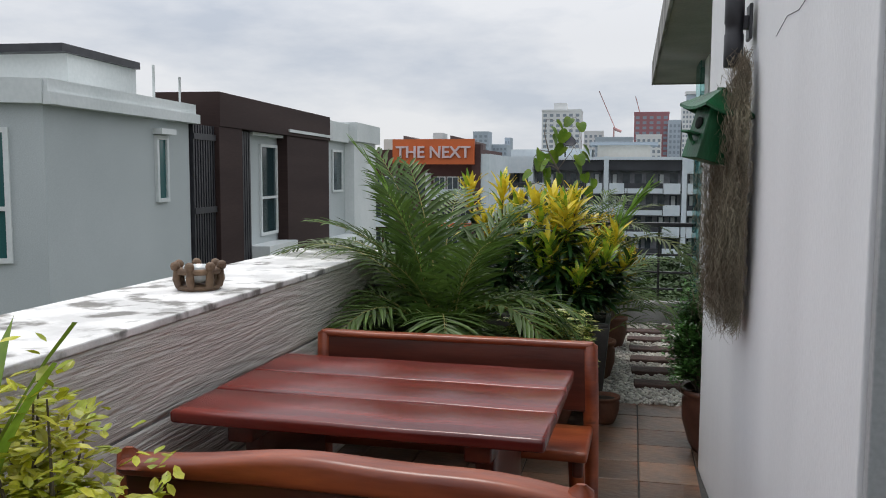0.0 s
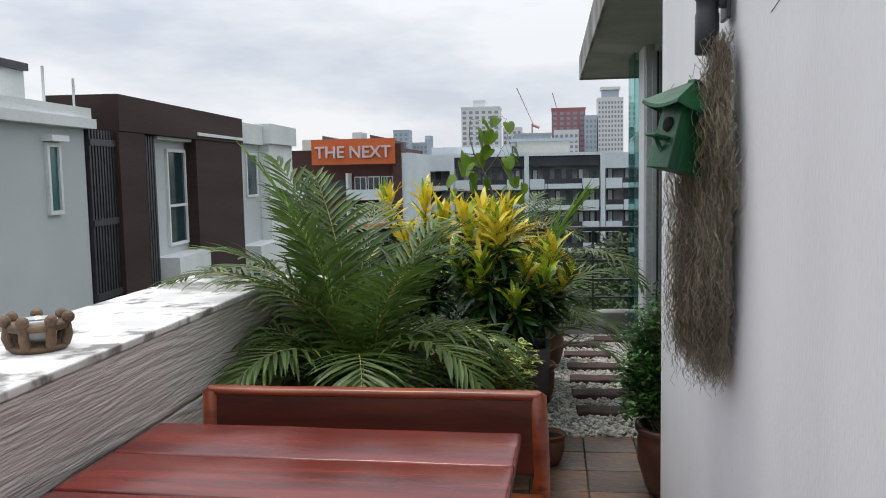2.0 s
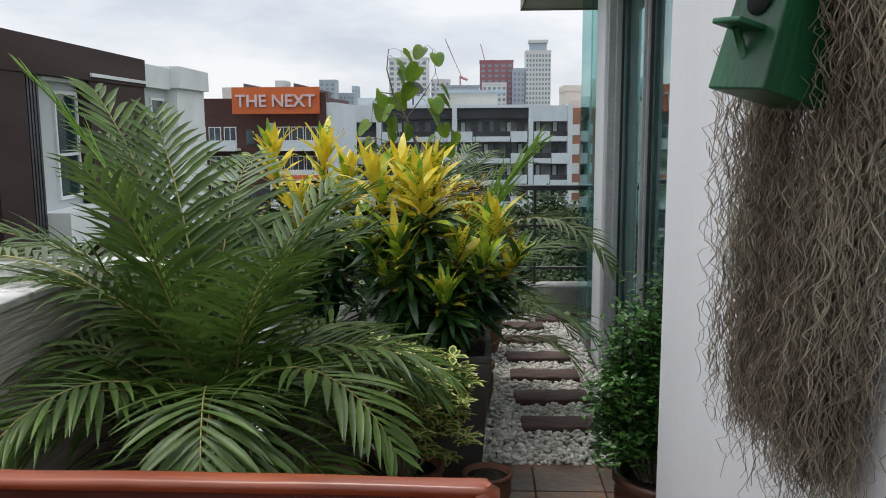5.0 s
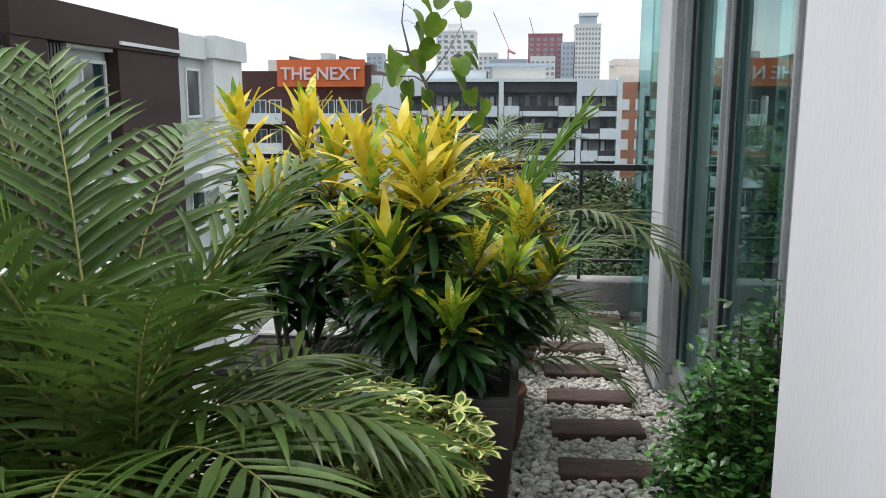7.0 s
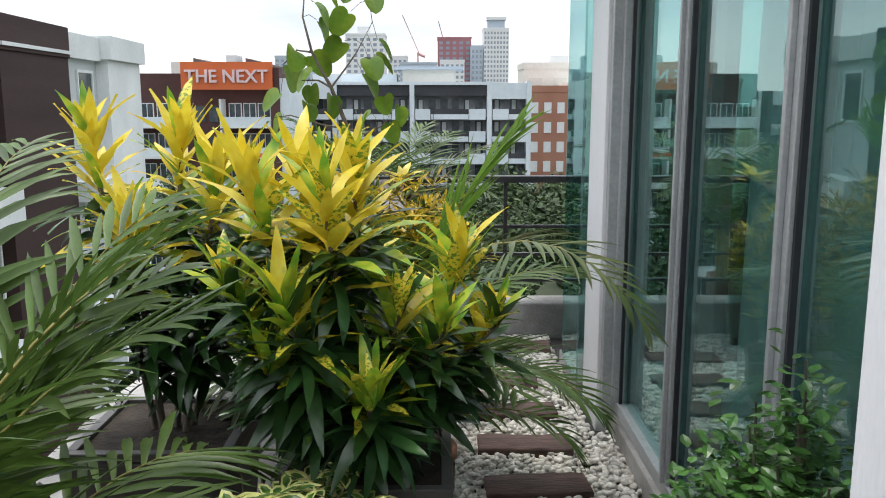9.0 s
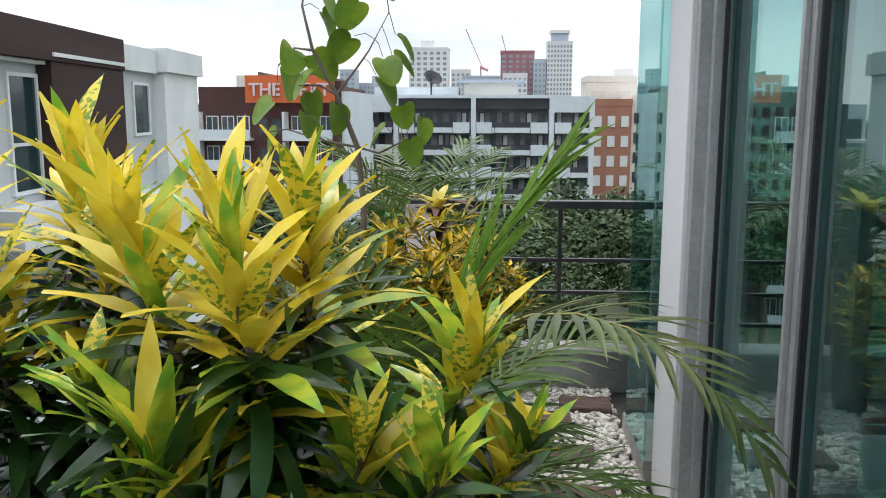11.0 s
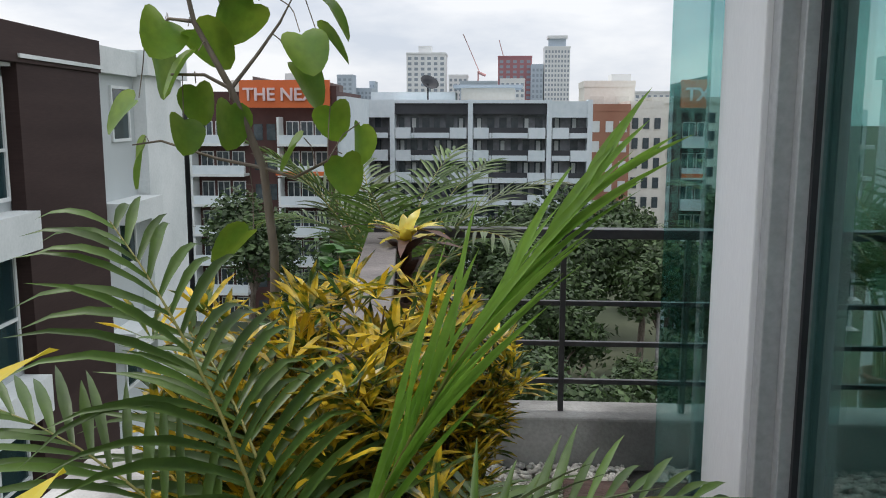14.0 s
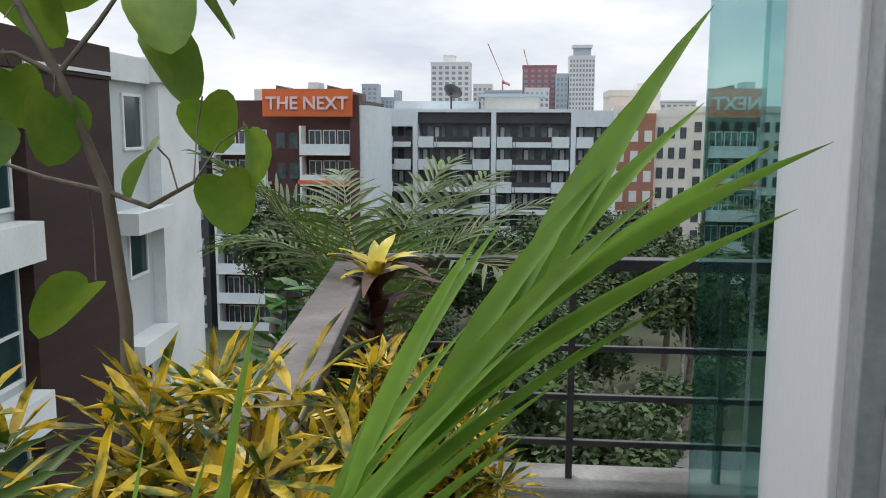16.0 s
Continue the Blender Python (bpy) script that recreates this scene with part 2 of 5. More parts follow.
M_APTDARK = mat("charcoal_render", (0.028, 0.03, 0.035), (0.045, 0.048, 0.055), 0.3, 0.7, 0, fine=2)
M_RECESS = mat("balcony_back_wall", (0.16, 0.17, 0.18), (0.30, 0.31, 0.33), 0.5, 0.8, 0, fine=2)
M_ORANGE = mat("orange_sign_panel", (0.55, 0.11, 0.025), (0.60, 0.14, 0.035), 0.2, 0.6, 0)
M_LETTER = mat("pinkish_white_letters", (0.62, 0.48, 0.48), (0.68, 0.54, 0.54), 0.4, 0.6, 0)
M_MAROON = mat("maroon_render", (0.062, 0.026, 0.023), (0.08, 0.036, 0.032), 0.2, 0.8, 0, fine=2)
M_CREAM = mat("cream_render", (0.66, 0.64, 0.58), (0.74, 0.72, 0.66), 0.1, 0.85, 0, fine=2, stain=0.1)
M_TERRA = mat("rust_red_render", (0.30, 0.14, 0.09), (0.36, 0.18, 0.12), 0.2, 0.85, 0)
# distance haze is put into these base colours: paler and bluer
M_FAR = mat("distant_hazed_pale_concrete", (0.64, 0.65, 0.65), (0.72, 0.73, 0.72), 0.02, 0.95, 0)
M_FARB = mat("distant_hazed_blue_concrete", (0.36, 0.42, 0.48), (0.42, 0.48, 0.54), 0.02, 0.95, 0)
M_FARR = mat("distant_hazed_red_concrete", (0.30, 0.13, 0.14), (0.36, 0.17, 0.18), 0.02, 0.95, 0)
M_FARW = mat("distant_hazed_window_band", (0.22, 0.26, 0.30), (0.28, 0.32, 0.36), 0.05, 0.5, 0)
M_CRANE = mat("hazed_crane_red", (0.45, 0.24, 0.23), (0.5, 0.28, 0.27), 0.1, 0.7, 0)
M_ROOFT = mat("grey_roof_tile", (0.12, 0.09, 0.085), (0.17, 0.13, 0.12), 0.5, 0.9, 0)
M_WIN = mat("dark_window_glass", (0.012, 0.03, 0.034), (0.02, 0.045, 0.05), 0.5, 0.1, 0, spec=0.35)
M_WINT = mat("teal_window_glass", (0.02, 0.085, 0.085), (0.03, 0.11, 0.11), 0.5, 0.1, 0, spec=0.4)
M_WINFAR = mat("distant_window_glass", (0.03, 0.045, 0.055), (0.07, 0.09, 0.10), 1.5, 0.2, 0)
M_PANE = glass("green_tinted_glazing", (0.60, 0.79, 0.77), 0.13, 0.60)


# ---- mesh helpers ----
def obj(name, bm, material, parent=None, label=""):
    me = bpy.data.meshes.new(name)
    bm.to_mesh(me)
    bm.free()
    return link(name, me, material, parent, label)


def link(name, me, material, parent=None, label=""):
    for m in (material if isinstance(material, (list, tuple)) else [material]):
        if len(me.materials) < 2 and m.name not in me.materials:
            me.materials.append(m)
    ob = new(name, me)
    ob.parent = parent
    if label:
        ob["label"] = label
    return ob


part = obj


def empty(name, x, y, z, label, category, group="", kind="", rz=0):
    e = new(name)
    e.empty_display_size = 0.1
    e.matrix_basis = pose(x, y, z, 0, 0, rz)
    return tagged(e, label, category, group, kind)


def add_box(bm, x0, x1, y0, y1, z0, z1, bev=0.0, m=None):
    r = bmesh.ops.create_cube(bm, size=1)
    t = Matrix.Translation(((x0 + x1) / 2, (y0 + y1) / 2, (z0 + z1) / 2)) @ Matrix.Diagonal((x1 - x0, y1 - y0, z1 - z0, 1))
    bmesh.ops.transform(bm, matrix=(m @ t) if m else t, verts=r["verts"])
    if bev:
        es = list({e for v in r["verts"] for e in v.link_edges})
        bmesh.ops.bevel(bm, geom=es, offset=bev, segments=2, affect='EDGES', profile=0.5)
    return bm


def box(x0, x1, y0, y1, z0, z1, bev=0.0):
    return add_box(bmesh.new(), x0, x1, y0, y1, z0, z1, bev)


def lathe(profile, seg=28, square=False):
    bm = bmesh.new()
    rings = []
    for r, z in profile:
        rings.append([bm.verts.new((r * math.cos(2 * math.pi * k / seg), r * math.sin(2 * math.pi * k / seg), z)) for k in range(seg)])
    for a, b in zip(rings, rings[1:]):
        for k in range(seg):
            bm.faces.new((a[k], a[(k + 1) % seg], b[(k + 1) % seg], b[k]))
    bm.faces.new(rings[0][::-1])
    bm.faces.new(rings[-1])
    if not square:
        for f in bm.faces:
            f.smooth = True
    return bm


def tube(points, radii, seg=7):
    bm = bmesh.new()
    add_tube(bm, points, radii, seg)
    return bm


def add_tube(bm, points, radii, seg=7):
    rings = []
    pts = [Vector(p) for p in points]
    for k, p in enumerate(pts):
        d = (pts[min(k + 1, len(pts) - 1)] - pts[max(k - 1, 0)]).normalized()
        side = d.cross(Vector((0.13, 0.2, 1)) if abs(d.z) < 0.95 else Vector((1, 0, 0))).normalized()
        up = side.cross(d)
        r = radii[k] if isinstance(radii, (list, tuple)) else radii
        rings.append([bm.verts.new(p + r * (math.cos(2 * math.pi * j / seg) * side + math.sin(2 * math.pi * j / seg) * up)) for j in range(seg)])
    for a, b in zip(rings, rings[1:]):
        for j in range(seg):
            bm.faces.new((a[j], a[(j + 1) % seg], b[(j + 1) % seg], b[j])).smooth = True
    bm.faces.new(rings[0])
    bm.faces.new(rings[-1][::-1])


def mesh_from(name, verts, faces, mats=None, smooth=False):
    me = bpy.data.meshes.new(name)
    me.from_pydata([tuple(v) for v in verts], [], faces)
    if mats is not None:
        me.polygons.foreach_set("material_index", mats)
    if smooth:
        me.polygons.foreach_set("use_smooth", [True] * len(faces))
    me.update()
    return me


# ---- setting: slabs, walls, parapets ----
ground = tagged(obj("ground", box(-1800, 1800, -1500, 2500, -19.2, -19), M_GROUND), "green and grey city ground far below", "ground", kind="structure")
road = tagged(obj("road", add_box(box(-60, 60, 52, 60, -18.99, -18.95), 8, 14, 20, 52, -18.99, -18.95), M_ROAD), "grey asphalt street below the terrace", "road", kind="structure")
terrace = tagged(obj("floor", box(-2.2, 4.0, -3.5, 5.48, -0.3, -0.012), M_GROUT), "terrace slab under slate tiles with dark joints", "floor", kind="structure")
strip = tagged(obj("gravel_bed", box(-1.3, 4.0, 5.48, 9.4, -0.3, -0.02), M_GROUT), "narrow roof slab under white pebbles", "floor", kind="structure")
podium = tagged(obj("building_below", box(-2.2, 6.0, -6, 9.4, -19, -0.3), M_CONC), "concrete building body below the terrace", "building", kind="structure")


def plain_wall(name, x0, x1, y0, y1, z0, z1, m, label, bev=0.004):
    return tagged(obj(name, box(x0, x1, y0, y1, z0, z1, bev), m), label, "wall", kind="structure")


wall_east = plain_wall("wall_east", 0.0, 0.30, -2.56, 0.0, -0.01, 3.1, M_WHITE, "white painted outside wall with faint stains")
wall_east.matrix_basis = pose(0.39, 4.24, 0, 0, 0, 3)


def wall_face(y):
    """The white wall's outer face, which stands slightly askew."""
    return 0.39 + (4.24 - y) * math.tan(radians(3))



plain_wall("wall_south", -2.2, 4.0, -3.6, -3.5, -0.01, 3.0, M_WHITE, "plain white wall closing the terrace")
plain_wall("wall_room_back", 3.2, 3.3, -3.5, 7.9, -0.01, 3.0, M_ROOM, "plain inner wall of the room")
plain_wall("wall_room_side", 0.72, 3.2, 4.10, 4.20, -0.01, 3.0, M_ROOM, "plain inner partition wall")
tagged(obj("ceiling", box(0.72, 3.3, -3.5, 7.9, 2.9, 3.0), M_ROOM), "plain white room ceiling", "ceiling", kind="structure")
tagged(obj("floor_room", box(0.74, 3.2, -3.5, 7.88, -0.01, 0.06), M_ROOM), "pale room floor behind the glazing", "floor", kind="structure")
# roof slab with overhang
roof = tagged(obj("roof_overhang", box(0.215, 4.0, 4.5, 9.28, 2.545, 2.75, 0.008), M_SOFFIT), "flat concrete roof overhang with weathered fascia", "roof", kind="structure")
part("fascia", box(0.195, 0.215, 4.5, 9.30, 2.53, 2.77, 0.004), M_CONC, roof, "stained concrete edge")
part("fascia", box(0.215, 4.0, 9.28, 9.30, 2.53, 2.77, 0.004), M_CONC, roof)
# thick parapet with coping and grained boards
parapet = tagged(obj("parapet_west", box(-2.13, -1.585, -3.5, 4.75, -0.01, 1.03), M_CONC), "low parapet clad in grey wood-grain boards", "parapet", kind="structure")
parapet_n = tagged(obj("parapet_north", box(-2.13, -1.10, 4.75, 4.93, -0.01, 1.03), M_CONC), "low rendered parapet behind the palm", "parapet", kind="structure")
part("coping", box(-2.15, -1.56, -3.5, 4.95, 1.03, 1.06, 0.006), M_PARTOP, parapet, "white coping blackened by mildew")
part("coping", box(-1.56, -1.08, 4.73, 4.95, 1.03, 1.06, 0.006), M_PARTOP, parapet_n)


def grain_board(name, y0, y1, z0, z1, parent, seed):
    """A cladding board with wavy raised grain lines."""
    rnd = random.Random(seed)
    ny, nz = int((y1 - y0) / 0.03), 44
    ph = [rnd.uniform(0, 6.3) for _ in range(6)]
    verts, faces = [], []
    for j in range(nz + 1):
        v = j / nz
        for i in range(ny + 1):
            y = y0 + (y1 - y0) * i / ny
            w = 0.022 * math.sin(y * 2.3 + ph[0]) + 0.013 * math.sin(y * 5.1 + ph[1] + v * 2) + 0.006 * math.sin(y * 11 + ph[2])
            wav = noise.noise((y * 1.6 + seed, v * 2.0, seed * 1.7)) * 0.05
            ridge = abs(math.sin((v * (z1 - z0) + w + wav) * 95 + 1.5 * math.sin(v * 9 + ph[3])))
            edge = 0.006 if j in (0, nz) else 0
            verts.append((-1.568 + 0.0045 * (ridge ** 0.6) - edge, y, z0 + (z1 - z0) * v))
    for j in range(nz):
        for i in range(ny):
            a = j * (ny + 1) + i
            faces.append((a, a + 1, a + ny + 2, a + ny + 1))
    me = mesh_from(name, verts, faces, smooth=True)
    return link(name, me, M_PLANK, parent)


for k, (za, zb) in enumerate(((0.0, 0.20), (0.21, 0.405), (0.415, 0.70), (0.71, 1.028))):
    grain_board("board", -0.6, 4.74, za, zb, parapet, k + 3)
part("backing_board", box(-1.585, -1.574, -0.6, 4.74, -0.005, 1.028), M_CONC, parapet)

# kerb and railings at the far end
kerb = tagged(obj("kerb", box(-1.2, 4.0, 8.62, 8.86, -0.02, 0.225, 0.012), M_CONC), "low weathered concrete upstand under the railing", "kerb", kind="structure")


def railing_far():
    e = empty("railing", 0.3, 8.73, 0.225, "black steel railing with four horizontal bars", "railing")
    part("handrail", box(-0.84, 3.2, -0.04, 0.04, 0.79, 0.832, 0.004), M_RAIL, e)
    for z in (0.485, 0.30, 0.125):
        part("bar", box(-0.84, 3.2, -0.012, 0.012, z, z + 0.022, 0.003), M_RAIL, e)
    for x in (-0.75, 0.0, 1.05, 2.1):
        part("post", box(x - 0.012, x + 0.012, -0.02, 0.02, -0.004, 0.795, 0.002), M_RAIL, e)


def railing_side():
    e = empty("railing", -0.325, 7.05, 0.0, "flat weathered top rail beside the planters", "railing", rz=6)
    part("handrail", box(-0.065, 0.065, -0.35, 1.62, 1.0, 1.04, 0.005), M_LEDGE, e, "grey-brown weathered flat top")
    for z in (0.72, 0.53, 0.35):
        part("bar", box(-0.012, 0.012, -0.35, 1.62, z, z + 0.022, 0.003), M_RAIL, e)
    for y in (-0.3, 0.7):
        part("post", box(-0.02, 0.02, y - 0.012, y + 0.012, -0.022, 1.0, 0.002), M_RAIL, e)


railing_far()
railing_side()


# ---- glazing on the east side ----
def glazing():
    post = tagged(obj("wall_post", box(0.607, 0.81, 7.04, 7.41, -0.02, 2.545, 0.004), M_WHITE), "white painted pier between the glazed panels", "wall", kind="structure")
    sill = tagged(obj("trim", box(0.66, 0.82, 4.24, 7.04, -0.02, 0.10, 0.006), M_CONC), "concrete sill below the glazing", "trim", kind="structure")
    tagged(obj("trim", box(0.57, 0.74, 7.41, 8.0, -0.02, 0.10, 0.006), M_CONC), "concrete sill below the corner glass", "trim", kind="structure")
    w = empty("window_1", 0.712, 4.24, 0.10, "tall green-tinted glazing in grey aluminium frames", "window", kind="structure")
    part("window_frame", box(-0.03, 0.06, 0, 2.74, 0, 0.06, 0.003), M_ALU, w)
    part("window_frame", box(-0.03, 0.06, 0, 2.74, 2.385, 2.445, 0.003), M_ALU, w)
    for y, wd in ((0.0, 0.05), (0.94, 0.05), (1.84, 0.05)):
        part("mullion", add_box(box(-0.03, 0.06, y, y + wd, 0.06, 2.385, 0.003), -0.045, -0.03, y + wd * 0.55, y + wd, 0.06, 2.385, 0.002), M_ALU, w)
        part("gasket", box(-0.018, -0.002, y - 0.014, y - 0.001, 0.06, 2.385), M_DARK, w, "black rubber seal")
    for y0, y1 in ((0.05, 0.925), (0.99, 1.825), (1.89, 2.70)):
        p = part("pane", box(0.005, 0.013, y0, y1, 0.06, 2.385), M_PANE, w)
        p.visible_shadow = False
    part("mullion", add_box(box(-0.09, 0.06, 2.74, 2.80, 0.0, 2.445, 0.003), -0.05, 0.06, 2.70, 2.74, 0.06, 2.385, 0.003), M_ALU, w)
    part("gasket", box(-0.02, -0.006, 2.685, 2.70, 0.06, 2.385), M_DARK, w, "black rubber seal")
    w2 = empty("window_2", 0.57, 7.41, 0.10, "frameless green glass corner beyond the white pier", "window", kind="structure")
    p = part("pane", box(0.0, 0.010, 0.0, 0.49, 0, 2.445), M_PANE, w2)
    p.visible_shadow = False
    p = part("pane", box(0.0, 2.6, 0.494, 0.504, 0, 2.445), M_PANE, w2)
    p.visible_shadow = False


def curtain(name, y0, y1, x, z0, z1, seed):
    verts, faces = [], []
    n, rows = int((y1 - y0) / 0.012), 10
    for j in range(rows + 1):
        for i in range(n + 1):
            y = y0 + (y1 - y0) * i / n
            verts.append((x + 0.045 * math.sin(y * 42 + seed) * (0.5 + 0.5 * math.sin(y * 7 + seed)) + 0.012 * math.sin(y * 19 + j * 0.3), y, z0 + (z1 - z0) * j / rows))
    for j in range(rows):
        for i in range(n):
            a = j * (n + 1) + i
            faces.append((a, a + 1, a + n + 2, a + n + 1))
    ob = link(name, mesh_from(name, verts, faces, smooth=True), M_CURTAIN)
    s = ob.modifiers.new("thickness", 'SOLIDIFY')
    s.thickness = 0.003
    return tagged(ob, "pale sheer curtain hanging in soft folds", "curtain", "curtains behind the glazing")


glazing()
curtain("curtain", 4.35, 5.85, 0.84, 0.06, 2.8, 1.0)
curtain("curtain", 6.05, 6.6, 0.84, 0.06, 2.8, 2.4)
curtain("curtain", 7.46, 7.72, 0.76, 0.06, 2.8, 0.6)
# grey door frame before the white wall
df = empty("door_1", 0.535, 1.675, 0.0, "grey aluminium frame of a glazed terrace door", "door", kind="structure")
part("door_frame", add_box(box(0.0, 0.22, -0.035, 0.0, 0, 2.5, 0.003), 0.05, 0.22, -0.09, -0.036, 0, 2.5, 0.003), M_ALU, df)
part("door_frame", box(0.06, 0.2, -1.7, -1.63, 0, 2.5, 0.003), M_ALU, df)
part("door_frame", box(0.06, 0.2, -1.63, -0.09, 2.42, 2.5, 0.003), M_ALU, df)
dp = part("pane", box(0.12, 0.128, -1.63, -0.09, 0, 2.42), M_PANE, df)
dp.visible_shadow = False
plain_wall("wall_east_near", 0.55, 0.85, -3.5, -0.03, -0.01, 3.1, M_WHITE, "white painted outside wall beside the door")
plain_wall("wall_lintel", 0.55, 0.85, -0.03, 1.67, 2.505, 3.1, M_WHITE, "white painted wall above the door")


# ---- furniture ----
def slab(x0, x1, y0, y1, z0, z1, wob, seed, nx=30, bev=0.012, crown=0.0, top=None):
    """A hand-cut board: gently wavy long edges, rounded arrises. top(x) raises the upper edge."""
    bm = box(x0, x1, y0, y1, z0, z1)
    for k in range(1, nx):
        x = x0 + (x1 - x0) * k / nx
        bmesh.ops.bisect_plane(bm, geom=bm.verts[:] + bm.edges[:] + bm.faces[:], plane_co=(x, 0, 0), plane_no=(1, 0, 0))
    ym, zm = (y0 + y1) / 2, (z0 + z1) / 2
    for v in bm.verts:
        s = 1 if v.co.y > ym else -1
        v.co.y += s * wob * noise.noise((v.co.x * 2.2 + seed, s * 3.1, 0.5))
        if v.co.z > zm:
            v.co.z += wob * 0.5 * noise.noise((v.co.x * 3 + seed, 7.0, 1.0)) + (top((v.co.x - x0) / (x1 - x0)) if top else 0)
    es = [e for e in bm.edges if len(e.link_faces) == 2 and e.calc_face_angle(0) > 0.7]
    bmesh.ops.bevel(bm, geom=es, offset=bev, segments=3, affect='EDGES', profile=0.5)
    for f in bm.faces:
        f.smooth = True
    return bm


def table():
    e = empty("dining_table", -0.86, 2.68, 0.0, "varnished red hardwood table of three thick planks", "table", rz=-1.5)
    for y0, y1, s in ((-0.475, -0.165, 1), (-0.161, 0.15, 5), (0.154, 0.475, 9)):
        part("plank", slab(-0.645, 0.645, y0, y1, 0.705, 0.752, 0.006, s, bev=0.010 if s != 1 else 0.014), M_WOODTOP, e)
    for x in (-0.42, 0.42):
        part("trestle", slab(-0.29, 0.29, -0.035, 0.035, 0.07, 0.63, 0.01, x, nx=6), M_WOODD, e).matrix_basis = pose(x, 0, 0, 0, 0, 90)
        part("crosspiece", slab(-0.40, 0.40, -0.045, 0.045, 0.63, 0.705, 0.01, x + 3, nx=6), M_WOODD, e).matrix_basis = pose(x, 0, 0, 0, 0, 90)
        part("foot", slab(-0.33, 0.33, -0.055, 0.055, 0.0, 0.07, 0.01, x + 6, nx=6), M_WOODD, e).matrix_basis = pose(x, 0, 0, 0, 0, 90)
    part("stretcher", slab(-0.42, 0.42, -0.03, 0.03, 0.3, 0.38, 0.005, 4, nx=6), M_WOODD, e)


def bench(x, y, rz, wide, live, label):
    """Origin under the backrest; the seat is towards local -y."""
    e = empty("bench", x, y, 0.0, label, "bench", "benches at the table", rz=rz)
    h = wide / 2
    top = (lambda u: live * (3.0 * math.sin(math.pi * min(max(u, 0.0), 1.0) ** 0.9) - 1.5 + 0.35 * math.sin(u * 13))) if live else None
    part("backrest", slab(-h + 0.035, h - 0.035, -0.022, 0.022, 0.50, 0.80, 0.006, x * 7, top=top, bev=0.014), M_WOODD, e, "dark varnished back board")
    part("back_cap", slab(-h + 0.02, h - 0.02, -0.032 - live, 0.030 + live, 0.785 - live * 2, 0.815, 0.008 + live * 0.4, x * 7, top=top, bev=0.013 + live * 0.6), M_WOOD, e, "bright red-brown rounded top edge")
    part("seat", slab(-h + 0.01, h - 0.01, -0.44, -0.05, 0.405, 0.45, 0.008, x * 3, bev=0.014), M_WOOD, e)
    for s in (-1, 1):
        up = part("upright", tube([(s * (h - 0.02), 0.01 + 0.02, 0.0), (s * (h - 0.02), 0.01, 0.3), (s * (h - 0.025), 0.0, 0.55), (s * (h - 0.03), -0.01, 0.80), (s * (h - 0.03), -0.012, 0.815)], [0.038, 0.034, 0.036, 0.032, 0.012], 10), M_WOOD, e, "rounded log upright with knots")
        part("leg", tube([(s * (h - 0.05), -0.36, 0.0), (s * (h - 0.05), -0.355, 0.2), (s * (h - 0.06), -0.35, 0.41)], [0.036, 0.032, 0.036], 9), M_WOOD, e)
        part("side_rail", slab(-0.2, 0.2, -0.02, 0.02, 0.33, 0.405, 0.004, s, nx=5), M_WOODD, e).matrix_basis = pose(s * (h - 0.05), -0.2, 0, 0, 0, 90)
    return e


table()
bench(-0.78, 3.44, -1.0, 1.32, 0.0, "red varnished wooden bench with straight backrest by the planters")
bench(-0.70, 1.66, 180, 1.28, 0.016, "red varnished wooden bench with wavy live-edge backrest")


def candle_bowl():
    e = empty("candle_holder", -1.80, 2.96, 1.06, "brown carved clay candle holder with glass bowl on the coping", "candle holder", rz=20)
    part("base", lathe([(0.085, 0), (0.092, 0.006), (0.09, 0.018), (0.075, 0.022)], 20), M_CARVED, e)
    part("ring", lathe([(0.07, 0.066), (0.095, 0.07), (0.1, 0.085), (0.092, 0.095), (0.07, 0.092)], 20), M_CARVED, e)
    part("bowl", lathe([(0.03, 0.03), (0.06, 0.05), (0.066, 0.10), (0.06, 0.104), (0.052, 0.06)], 20), M_GLASSBOWL, e, "cloudy glass bowl")
    for k in range(7):
        a = 2 * math.pi * k / 7
        c, s = math.cos(a), math.sin(a)
        bm = tube([(0.083 * c, 0.083 * s, 0.015), (0.094 * c, 0.094 * s, 0.05), (0.092 * c, 0.092 * s, 0.085)], [0.016, 0.018, 0.014], 8)
        r = bmesh.ops.create_uvsphere(bm, u_segments=10, v_segments=7, radius=0.021)
        bmesh.ops.translate(bm, vec=(0.098 * c, 0.098 * s, 0.105), verts=r["verts"])
        part("carved_support", bm, M_CARVED, e)


candle_bowl()


# ---- things on the white wall ----
def wall_lamp():
    e = empty("wall_lamp", 0.376, 3.08, 1.965, "black cylindrical up and down wall lamp", "wall lamp")
    part("cylinder", lathe([(0.033, 0.0), (0.036, 0.003), (0.036, 0.12), (0.033, 0.124), (0.033, 0.16), (0.036, 0.164), (0.036, 0.34), (0.03, 0.342)], 24), M_DARK, e)
    part("bracket", add_box(box(0.03, 0.05, -0.02, 0.02, 0.14, 0.19, 0.003), 0.048, 0.0605, -0.05, 0.05, 0.10, 0.23, 0.004), M_DARK, e)


